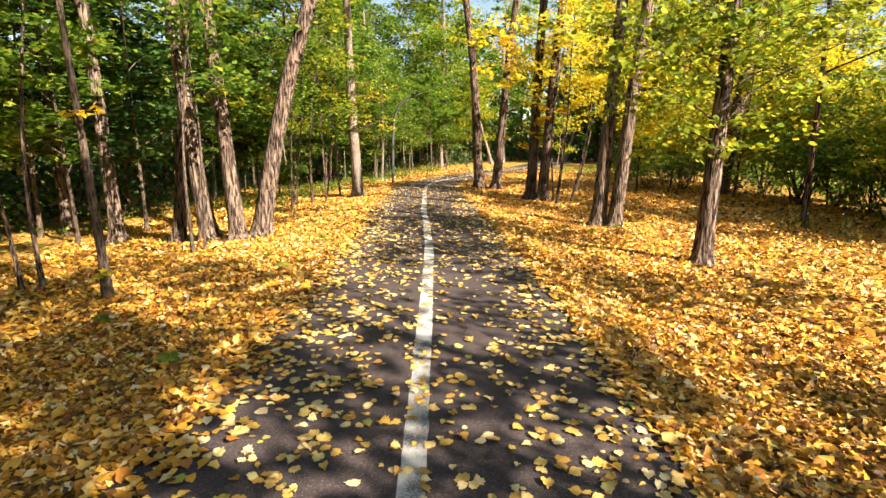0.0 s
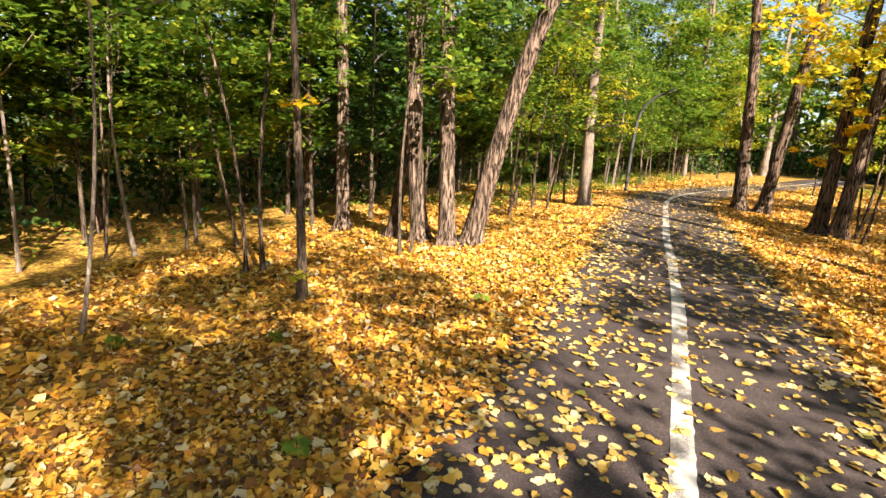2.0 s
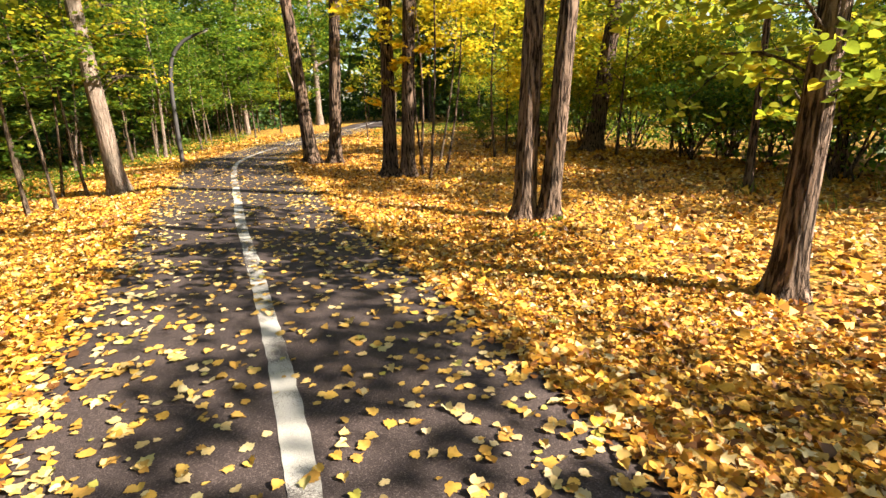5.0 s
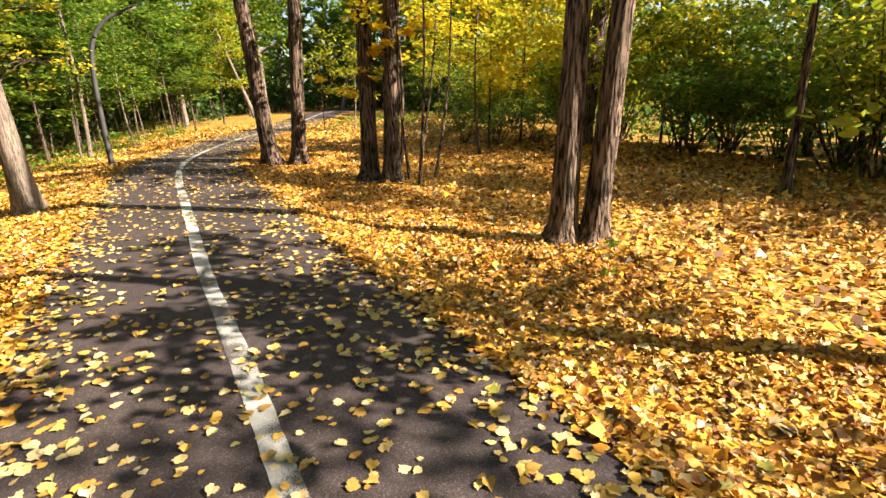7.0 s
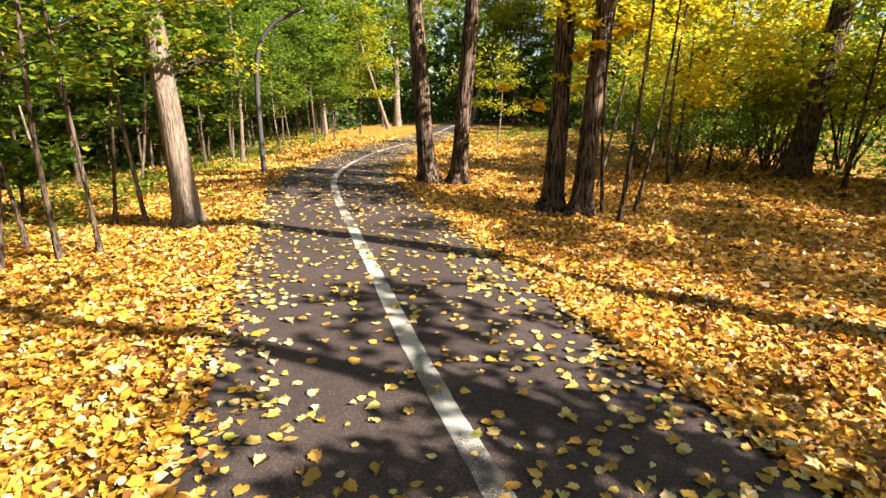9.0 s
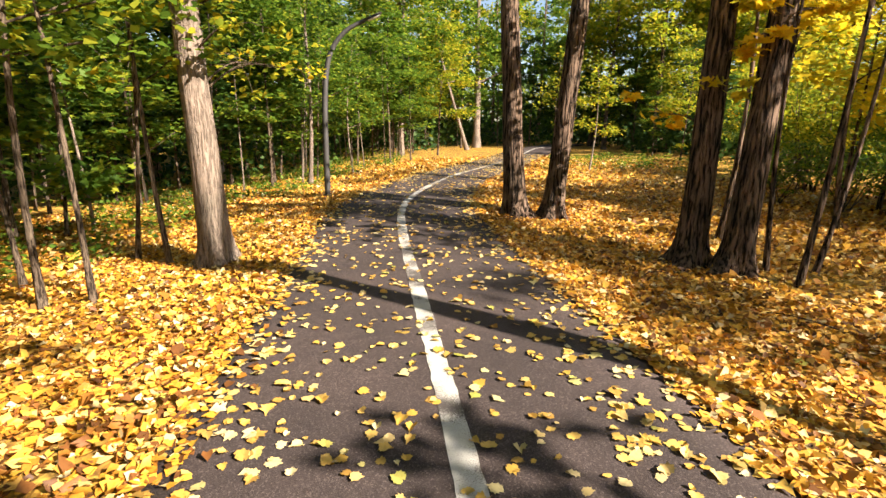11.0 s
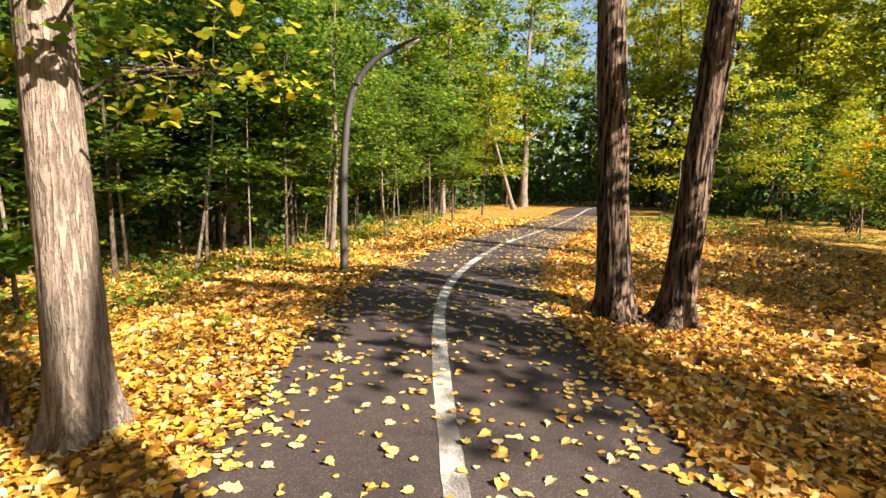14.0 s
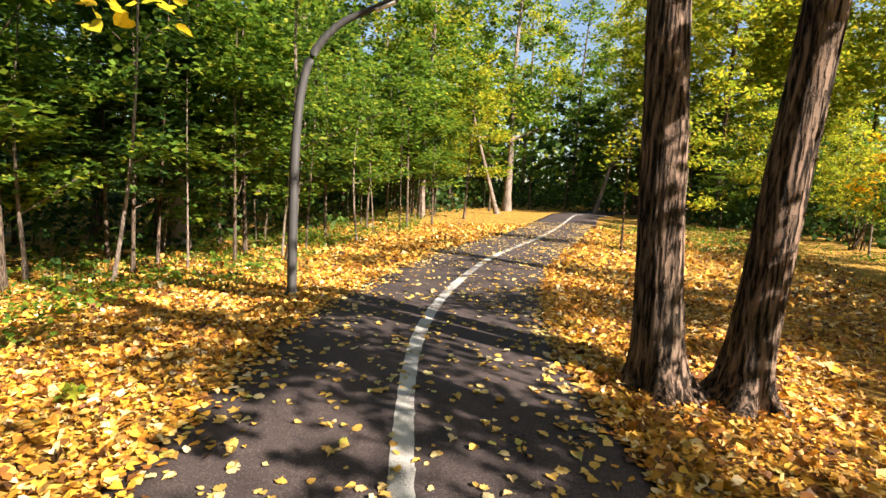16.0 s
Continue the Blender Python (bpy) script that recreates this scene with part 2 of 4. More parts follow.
def ground_z(x, y):
    """Height of the forest floor beside the path."""
    x, y = np.asarray(x, float), np.asarray(y, float)
    d = off_path(x, y)
    kr = np.interp(y, [12, 24], [1, 0.35])
    kl = np.interp(y, [8, 20, 34, 46], [1, 0.75, 0.65, 0.15])
    right = kr * np.interp(d, [1.42, 1.7, 2.3, 3.5, 12], [0, -0.05, -0.22, -0.28, -0.3])
    left = kl * np.interp(-d, [1.42, 1.8, 2.4, 4, 7, 10], [0, -0.08, -0.22, -0.4, -0.8, -0.95])
    away = np.clip((np.abs(d) - 1.5) / 2, 0, 1)
    lumps = 0.035 * np.sin(1.7 * x + 0.6 * y) * np.sin(1.3 * y - 0.5 * x) + 0.02 * np.sin(4.1 * x + 1.2) * np.sin(3.7 * y)
    return rise(y) + np.where(d > 0, right, left) + lumps * away


def path_z(d, y):
    return rise(y) + 0.018 * (1 - (np.abs(d) / HALF) ** 2)


# ---------------------------------------------------------------- building helpers
def mesh_data(name, verts, loops, starts, material, smooth=True):
    me = bpy.data.meshes.new(name)
    verts = np.ascontiguousarray(verts, np.float32)
    loops, starts = np.asarray(loops, np.int32).ravel(), np.asarray(starts, np.int32)
    me.vertices.add(len(verts))
    me.vertices.foreach_set("co", verts.ravel())
    me.loops.add(len(loops))
    me.loops.foreach_set("vertex_index", loops)
    me.polygons.add(len(starts))
    me.polygons.foreach_set("loop_start", starts)
    me.update(calc_edges=True)
    me.validate()
    if smooth:
        me.polygons.foreach_set("use_smooth", np.ones(len(starts), bool))
    me.materials.append(material)
    return me


def quads_data(name, verts, quads, material, smooth=True):
    q = np.asarray(quads, np.int32)
    return mesh_data(name, verts, q, np.arange(len(q)) * 4, material, smooth)


def mesh_part(name, me, parent=None, label=""):
    ob = new(name, me)
    if parent is not None:
        ob.parent = parent
    return tagged(ob, label)


def part(name, bm, material, parent=None, label=""):
    me = bpy.data.meshes.new(name)
    bm.to_mesh(me)
    bm.free()
    me.materials.append(material)
    return mesh_part(name, me, parent, label)


def tube(points, radii, segs=10, rough=0.0, ridges=0, flare=0.0, seed=0, cap=True):
    """Verts and quads of a tapered, uneven tube along points."""
    pts = np.asarray(points, float)
    rad = np.asarray(radii, float)
    tan = np.gradient(pts, axis=0)
    tan /= np.linalg.norm(tan, axis=1)[:, None]
    ref = np.where(np.abs(tan[:, 2:3]) > 0.9, np.array([[1.0, 0, 0]]), np.array([[0, 0, 1.0]]))
    u = np.cross(ref, tan)
    u /= np.linalg.norm(u, axis=1)[:, None]
    v = np.cross(tan, u)
    a = np.linspace(0, 2 * np.pi, segs, endpoint=False)
    r = np.random.default_rng(seed)
    ph = r.uniform(0, 6.28, 8)
    run = np.r_[0, np.cumsum(np.linalg.norm(np.diff(pts, axis=0), axis=1))]
    A, Z = np.meshgrid(a, run)
    k = np.ones_like(A)
    if rough:
        k += rough * (np.sin(2 * A + ph[0] + 0.5 * Z) * 0.5 + np.sin(3 * A + ph[1] - 0.8 * Z) * 0.35 + np.sin(1.3 * Z * 3 + ph[2] + A) * 0.3)
    if ridges:
        w = np.sin(ridges * A + 1.6 * np.sin(2.3 * Z + ph[3]) + 0.9 * np.sin(5.1 * Z + ph[4] + 2 * A))
        k += 0.032 * np.sign(w) * np.abs(w) ** 0.7 + 0.012 * r.standard_normal(A.shape)
    if flare:
        lobes = 1 + 0.45 * np.sin(4 * A + ph[5]) + 0.35 * np.sin(5 * A + ph[6]) + 0.25 * np.sin(7 * A + ph[7])
        k += flare * np.exp(-Z / 0.15) * lobes * 0.8 + 0.22 * flare * np.exp(-Z / 0.5)
    rr = rad[:, None] * k
    verts = pts[:, None] + rr[..., None] * (np.cos(A)[..., None] * u[:, None] + np.sin(A)[..., None] * v[:, None])
    n = len(pts)
    i, j = np.meshgrid(np.arange(n - 1), np.arange(segs), indexing="ij")
    j2 = (j + 1) % segs
    quads = np.stack([i * segs + j, i * segs + j2, (i + 1) * segs + j2, (i + 1) * segs + j], -1).reshape(-1, 4)
    return verts.reshape(-1, 3), quads


def join(pieces):
    vs, qs, n = [], [], 0
    for v, q in pieces:
        vs.append(v)
        qs.append(q + n)
        n += len(v)
    return np.concatenate(vs), np.concatenate(qs)


def spline(points, n):
    """Smooth run of n points through a few."""
    p = np.asarray(points, float)
    t = np.linspace(0, len(p) - 1, n)
    out = np.empty((n, 3))
    for k in range(3):
        i = np.clip(t.astype(int), 0, len(p) - 2)
        f = t - i
        a, b = p[i, k], p[i + 1, k]
        before, after = p[np.maximum(i - 1, 0), k], p[np.minimum(i + 2, len(p) - 1), k]
        ma, mb = (b - before) / 2, (after - a) / 2
        out[:, k] = (2 * f**3 - 3 * f**2 + 1) * a + (f**3 - 2 * f**2 + f) * ma + (-2 * f**3 + 3 * f**2) * b + (f**3 - f**2) * mb
    return out


# leaf outlines: x across, y along, z bend; each is two halves joined at the midrib
HEART = (np.array([(0, -0.36, 0), (0.22, -0.5, 0.04), (0.45, -0.36, 0.09), (0.52, -0.03, 0.11), (0.36, 0.3, 0.06), (0, 0.58, -0.04),
                   (-0.36, 0.3, 0.06), (-0.52, -0.03, 0.11), (-0.45, -0.36, 0.09), (-0.22, -0.5, 0.04)]),
         [(0, 1, 2, 3, 4, 5), (0, 5, 6, 7, 8, 9)])
OVAL = (np.array([(0, -0.36, 0), (0.36, -0.48, 0.05), (0.5, 0.06, 0.1), (0.05, 0.64, -0.05), (-0.42, 0.24, 0.07), (-0.5, -0.3, 0.1)]), [(0, 1, 2, 3), (0, 3, 4, 5)])
TRIO = (np.array([(-0.4, -0.4, 0.0), (0.4, -0.3, 0.05), (0.0, 0.6, -0.05)]), [(0, 1, 2)])
MAPLE = (np.array([(0, -0.4, 0), (0.42, -0.32, 0.08), (0.27, -0.1, 0.03), (0.56, 0.2, 0.1), (0.2, 0.2, 0.02), (0, 0.62, -0.03),
                   (-0.2, 0.2, 0.02), (-0.56, 0.2, 0.1), (-0.27, -0.1, 0.03), (-0.42, -0.32, 0.08)]),
         [(0, 1, 2, 3, 4, 5), (0, 5, 6, 7, 8, 9)])
KITE = (np.array([(0, -0.5, 0), (0.42, -0.05, 0.1), (0, 0.55, -0.05), (-0.42, -0.05, 0.1)]), [(0, 1, 2, 3)])


def toothed_leaf():
    """A heart-shaped leaf with a toothed, slightly lobed margin."""
    half = [(0.12, -0.5), (0.3, -0.47), (0.37, -0.34), (0.5, -0.28), (0.46, -0.1), (0.52, 0.04), (0.37, 0.14), (0.34, 0.3), (0.16, 0.34)]
    k = len(half)
    pts = [(0, -0.38, 0)] + [(x, y, 0.2 * x) for x, y in half] + [(0, 0.62, -0.04)] + [(-x, y, 0.2 * x) for x, y in reversed(half)]
    return np.array(pts), [tuple(range(k + 2)), (0,) + tuple(range(k + 1, 2 * k + 2))]


TOOTHED = toothed_leaf()


def leaves_data(name, places, sizes, material, shape=KITE, tilt=0.5, seed=0, droop=0.0, curl=1.0, ragged=0.0):
    """One mesh of many leaves at places; tilt: how far they turn from lying flat (radians, spread)."""
    r = np.random.default_rng(seed)
    base, faces = shape
    n, k = len(places), len(base)
    yaw, a, b = r.uniform(0, 6.283, n), r.normal(0, tilt, n) - droop, r.normal(0, tilt, n)
    v = np.repeat(base[None], n, 0)
    if ragged:
        v = v + r.normal(0, ragged, v.shape) * np.array([1, 1, 0.6])
    v = v * np.asarray(sizes)[:, None, None]
    v[..., 2] *= (curl * r.uniform(-0.6, 2.2, n))[:, None]
    v[..., 0] *= r.uniform(0.8, 1.15, n)[:, None]
    for ang, i, j in ((a, 1, 2), (b, 0, 2), (yaw, 0, 1)):
        c, s = np.cos(ang)[:, None], np.sin(ang)[:, None]
        p, q = v[..., i].copy(), v[..., j].copy()
        v[..., i], v[..., j] = c * p - s * q, s * p + c * q
    v += np.asarray(places)[:, None]
    per = np.concatenate([np.array(f) for f in faces])
    loops = (per[None] + (np.arange(n) * k)[:, None]).ravel()
    lens = np.array([len(f) for f in faces])
    starts = np.r_[0, np.cumsum(np.tile(lens, n))[:-1]]
    return mesh_data(name, v.reshape(-1, 3), loops, starts, material, smooth=False)


# ---------------------------------------------------------------- ground and path
def build_ground():
    def axis(lo, hi, step, far_lo, far_hi):
        mid = np.arange(lo, hi + 1e-6, step)
        grow = np.cumsum(step * 1.35 ** np.arange(1, 26))
        up = hi + grow[hi + grow < far_hi]
        down = lo - grow[lo - grow > far_lo]
        return np.r_[far_lo, down[::-1], mid, up, far_hi]

    xs, ys = axis(-14, 14, 0.2, -700, 700), axis(-4, 46, 0.2, -700, 900)
    X, Y = np.meshgrid(xs, ys)
    Z = ground_z(X, Y)
    d = np.abs(off_path(X, Y))
    Z = Z - 0.07 * np.clip((HALF - 0.05 - d) / 0.15, 0, 1)
    n = len(xs)
    i, j = np.meshgrid(np.arange(len(ys) - 1), np.arange(n - 1), indexing="ij")
    q = np.stack([i * n + j, i * n + j + 1, (i + 1) * n + j + 1, (i + 1) * n + j], -1).reshape(-1, 4)
    ob = new("ground", quads_data("ground", np.stack([X, Y, Z], -1).reshape(-1, 3), q, FLOOR))
    return tagged(ob, "forest floor matted with yellow and brown fallen leaves", "ground", kind="structure")


def ribbon(name, d_left, d_right, ys, lift, material, across=8, depth=0.0):
    """A strip that follows the path between two offsets from its middle line."""
    t = np.linspace(0, 1, across + 1)
    D = d_left[:, None] * (1 - t) + d_right[:, None] * t
    nx = 1 / np.sqrt(1 + slope_x(ys) ** 2)
    ny = -slope_x(ys) * nx
    X = centre_x(ys)[:, None] + D * nx[:, None]
    Y = ys[:, None] + D * ny[:, None]
    Z = path_z(np.clip(D, -HALF, HALF), ys[:, None]) + lift
    V = np.stack([X, Y, Z], -1)
    if depth:
        lo, hi = V[:, :1].copy(), V[:, -1:].copy()
        lo[..., 2] -= depth
        hi[..., 2] -= depth
        V = np.concatenate([lo, V, hi], 1)
    n = V.shape[1]
    i, j = np.meshgrid(np.arange(len(ys) - 1), np.arange(n - 1), indexing="ij")
    q = np.stack([i * n + j, i * n + j + 1, (i + 1) * n + j + 1, (i + 1) * n + j], -1).reshape(-1, 4)
    return quads_data(name, V.reshape(-1, 3), q, material)


build_ground()
_ys = np.arange(-20, 62, 0.08)
_w = lambda p: 0.02 * np.sin(3.1 * _ys + p) + 0.015 * np.sin(7.7 * _ys + 2 * p) + 0.012 * rng.standard_normal(len(_ys))
path = tagged(new("path", ribbon("path", -HALF + _w(0.3), HALF + _w(1.9), _ys, 0.0, ASPHALT, 10, 0.08)),
              "dark brownish asphalt cycle path strewn with yellow leaves", "path", kind="structure")
_w2 = lambda p: 0.004 * np.sin(2.1 * _ys + p) + 0.003 * rng.standard_normal(len(_ys))
tagged(mesh_part("centre_line", ribbon("centre_line", -0.07 + _w2(0), 0.07 + _w2(2), _ys, 0.004, PAINT, 2), path), "worn white painted centre line")


# ---------------------------------------------------------------- trees
def limb_points(start, heading, up, length, r, n=7, wobble=0.08):
    p, d = np.array(start, float), np.array([math.cos(heading) * math.cos(up), math.sin(heading) * math.cos(up), math.sin(up)])
    out = [p.copy()]
    for _ in range(n - 1):
        d = d + r.normal(0, wobble, 3) + np.array([0, 0, 0.03])
        d /= np.linalg.norm(d)
        p = p + d * length / (n - 1)
        out.append(p.copy())
    return np.array(out)


def clumps(centres, per, spread, r, flat=0.24):
    c = np.repeat(np.asarray(centres), per, 0)
    s = np.repeat(r.uniform(0.6, 1.3, len(centres)), per)[:, None] * spread
    return c + r.normal(0, 1, c.shape) * s * np.array([1, 1, flat])


def tree(name, label, base, lean=(0, 0), radius=0.2, height=14.0, bare=5.0, crown=2.6, leaf=0.24, leaves=3600, material=None, bark=None,
         seed=1, limbs=6, segs=52, ridges=17, flare=0.75, bend=(0, 0), shape=KITE, group="", spread=0.42, category="tree", sprays=(), layer=0.42):
    """A tree: uneven tapered trunk, limbs and a crown of loose sprays of leaves."""
    r = np.random.default_rng(seed)
    x, y = base
    root = new(name)
    root.location = (x, y, float(ground_z(x, y)) - 0.04)
    tagged(root, label, category, group)
    rings = max(10, int(min(height, 7) / 0.13)) if segs > 14 else 14
    h = np.linspace(0, 1, rings) ** (1.5 if segs > 14 else 1.0) * height * 0.93
    cx = lean[0] * h + bend[0] * np.sin(np.clip(h / 5.0, 0, 1) * np.pi) + r.normal(0, 0.015) * h * np.sin(h * 0.5)
    cy = lean[1] * h + bend[1] * np.sin(np.clip(h / 5.0, 0, 1) * np.pi) + r.normal(0, 0.015) * h * np.sin(h * 0.45)
    axis = np.stack([cx, cy, h], -1)
    rad = radius * (1 - 0.82 * (h / height) ** 0.9)
    v, q = tube(axis, rad, segs, 0.05, ridges if segs > 16 else 0, flare, seed)
    mesh_part("trunk", quads_data("trunk", v, q, bark or BARK), root)
    ends = []
    for i in range(limbs):
        f = (bare + (height - bare) * (0.02 + 0.8 * (i + r.uniform(0, 0.6)) / max(limbs, 1))) / height
        z = f * height
        start = np.array([np.interp(z, h, cx), np.interp(z, h, cy), min(z, h[-1])])
        reach = crown * r.uniform(0.7, 1.05) * (1.1 - 0.5 * max(0, f - 0.4))
        pts = limb_points(start, i * 2.4 + r.uniform(-0.5, 0.5), r.uniform(0.2, 0.75), reach, r)
        rr = np.linspace(np.interp(z, h, rad) * 0.5, 0.012, len(pts))
        v, q = tube(pts, rr, 7, 0.05)
        mesh_part("limb", quads_data("limb", v, q, bark or BARK), root)
        ends += [pts[-1], pts[-3], pts[4]]
    top = np.array([cx[-1], cy[-1], height])
    nc = max(8, leaves // 62)
    k = nc - len(ends)
    u = r.normal(0, 1, (max(k, 4), 3))
    u /= np.linalg.norm(u, axis=1)[:, None]
    mid = bare + (height - bare) * 0.52
    rad3 = np.array([crown, crown, (height - bare) * 0.55])
    shell = u * (r.uniform(0.35, 1.0, (len(u), 1)) ** 0.6) * rad3 * r.uniform(0.75, 1.15, (len(u), 1))
    hs = shell[:, 2] + mid
    shell[:, 0] += np.interp(hs, h, cx)
    shell[:, 1] += np.interp(hs, h, cy)
    shell[:, 2] = hs
    centres = np.concatenate([np.array(ends).reshape(-1, 3), shell, top[None]])
    pl = clumps(centres, max(1, leaves // len(centres)), spread, r, layer)
    if leaves:
        mesh_part("crown", leaves_data("crown", pl, r.uniform(0.6, 1.25, len(pl)) * leaf, material or GREEN, shape, layer, seed), root)
    for k, (at, count, wide, size, mat_, form) in enumerate(sprays):
        at = np.array(at, float)
        z = max(0.3, at[2] - 0.35 * np.linalg.norm(at[:2]))
        start = np.array([np.interp(z, h, cx), np.interp(z, h, cy), z])
        sag = (start + at) / 2 + np.array([0, 0, 0.12 * np.linalg.norm(at - start)])
        pts = spline([start, sag, at], 9)
        v, q = tube(pts, np.linspace(min(0.018, radius * 0.4), 0.004, 9), 6)
        twigs = [(v, q)]
        n = max(3, count // 28)
        c = pts[r.integers(4, 9, n)] + r.normal(0, 1, (n, 3)) * wide * np.array([1, 1, 0.45])
        for e in c:
            twigs.append(tube(spline([pts[5 + r.integers(0, 4)], (pts[6] + e) / 2 + r.normal(0, 0.04, 3), e], 5), np.linspace(0.007, 0.003, 5), 4))
        v, q = join(twigs)
        limb = mesh_part("limb", quads_data("limb", v, q, BARK_THIN), root)
        pl = clumps(c, max(1, count // n), wide * 0.38, r, 0.4)
        mesh_part("leaf_spray", leaves_data("leaf_spray", pl, r.uniform(0.6, 1.2, len(pl)) * size, mat_, form, 0.45, seed + k, 0.15), limb)["kind"] = "stuff"
    return root


def place_copy(ob, x, y, turn, size, sink=0.05):
    m = Matrix.Translation((x, y, float(ground_z(x, y)) - sink)) @ Matrix.Rotation(turn, 4, "Z") @ Matrix.Scale(size, 4)
    return copy_thing(ob, m)


OLD = "old trees beside the path"
# standing trees that the walk passes; base, lean and girth as they stand
tree("pale_tree", "tall pale grey-brown trunk dappled by sun in leaf litter", (-8.45, 12.75), (-0.045, 0), 0.165, 20, 9.5, 3.2, seed=11, bark=BARK, material=GREEN, group=OLD)
tree("pale_tree", "slim tall grey trunk at the edge of dark woods", (-11.0, 14.2), (-0.05, 0.02), 0.15, 20, 9.5, 3.2, seed=12, bark=BARK, material=GREEN, group=OLD)
tree("leaning_tree", "dark brown furrowed trunk in a clump, bending back", (-5.4, 11.6), (-0.08, 0.0), 0.175, 20, 9.5, 3.2, seed=13, bend=(-0.08, 0), material=GREEN, group=OLD)
tree("clump_tree", "grey-brown furrowed trunk in a clump of three", (-4.6, 11.3), (-0.08, 0.02), 0.16, 20, 9.5, 3.2, seed=14, bark=BARK, material=GREEN, group=OLD,
     sprays=[((0.15, -0.45, 3.0), 70, 0.22, 0.13, LIME, MAPLE), ((-0.2, -0.5, 4.0), 120, 0.35, 0.14, GREEN, MAPLE)])
tree("clump_tree", "dark slim trunk close behind a furrowed one", (-6.45, 12.1), (0.1, 0.0), 0.13, 20, 9.5, 2.6, seed=27, leaves=900, bark=BARK_DARK, material=GREEN, group=OLD)
tree("leaning_tree", "thick brown trunk leaning towards the path", (-4.25, 11.6), (0.285, 0.03), 0.185, 20, 9.5, 3.2, seed=15, bend=(-0.12, 0), material=LIME, group=OLD,
     sprays=[((1.6, 0.6, 4.2), 260, 0.5, 0.14, GREEN, MAPLE), ((-0.4, 0.9, 3.4), 220, 0.45, 0.14, GREEN, MAPLE)])
tree("pale_tree", "thick pale grey trunk with leaf shadows at the path", (-3.95, 19.2), (-0.034, 0.0), 0.18, 20, 9.5, 3.2, seed=16, bark=BARK_PALE, material=LIME, leaves=1500, flare=0.9, group=OLD,
     sprays=[((0.8, -0.42, 2.9), 70, 0.22, 0.075, LIME, HEART), ((0.95, -0.35, 3.6), 90, 0.25, 0.075, LIME, HEART), ((-1.0, 0.2, 3.8), 260, 0.4, 0.08, LIME, HEART), ((0.8, 0.9, 3.5), 130, 0.35, 0.075, YELLOW, HEART), ((0.3, 0.9, 4.1), 300, 0.5, 0.08, LIME, HEART),
             ((0.3, 1.3, 2.65), 260, 0.42, 0.08, LIME, HEART), ((0.5, 1.45, 2.65), 60, 0.26, 0.07, YELLOW, HEART)])
tree("twin_tree", "dark furrowed trunk, one of a pair at the bend", (0.44, 22.4), (-0.085, 0.01), 0.195, 20, 9.5, 3.2, flare=1.05, seed=17, leaves=700, bark=BARK_DARK, material=LIME, group=OLD)
tree("twin_tree", "dark furrowed trunk, leaning outward from its twin", (1.1, 22.3), (0.08, 0.0), 0.185, 20, 9.5, 3.2, flare=1.05, seed=18, leaves=700, bark=BARK_DARK, material=LIME, group=OLD)
tree("twin_tree", "dark brown trunk, one of a pair among yellow leaves", (2.28, 19.3), (0.028, 0.0), 0.18, 20, 9.5, 3.2, flare=1.05, seed=19, leaves=700, bark=BARK_DARK, material=LIME, group=OLD,
     sprays=[((-1.1, -0.4, 4.1), 280, 0.5, 0.17, YELLOW, MAPLE), ((-0.5, 0.5, 4.9), 260, 0.55, 0.17, ORANGE, MAPLE), ((-1.2, 0.1, 5.6), 260, 0.6, 0.17, YELLOW, MAPLE),
             ((0.1, -0.5, 2.75), 40, 0.16, 0.15, ORANGE, MAPLE), ((-0.4, 0.4, 2.0), 55, 0.2, 0.13, ORANGE, MAPLE), ((0.25, -0.35, 2.3), 45, 0.16, 0.13, YELLOW, MAPLE)])
tree("twin_tree", "dark brown trunk leaning from its twin", (2.63, 18.85), (0.06, 0.0), 0.172, 20, 9.5, 3.2, flare=1.05, seed=20, leaves=700, bark=BARK_DARK, material=LIME, group=OLD,
     sprays=[((0.6, 0.3, 3.2), 120, 0.3, 0.16, YELLOW, MAPLE), ((0.0, -0.5, 3.0), 60, 0.2, 0.15, ORANGE, MAPLE)])
tree("twin_tree", "reddish-brown furrowed trunk of a twin tree", (3.45, 13.7), (0.045, 0.0), 0.17, 20, 9.5, 3.2, seed=21, leaves=380, bark=BARK, material=LIME, group=OLD)
tree("twin_tree", "reddish-brown trunk leaning away from its twin", (3.8, 13.5), (0.085, 0.0), 0.16, 20, 9.5, 3.2, seed=22, leaves=380, bark=BARK, material=LIME, group=OLD)
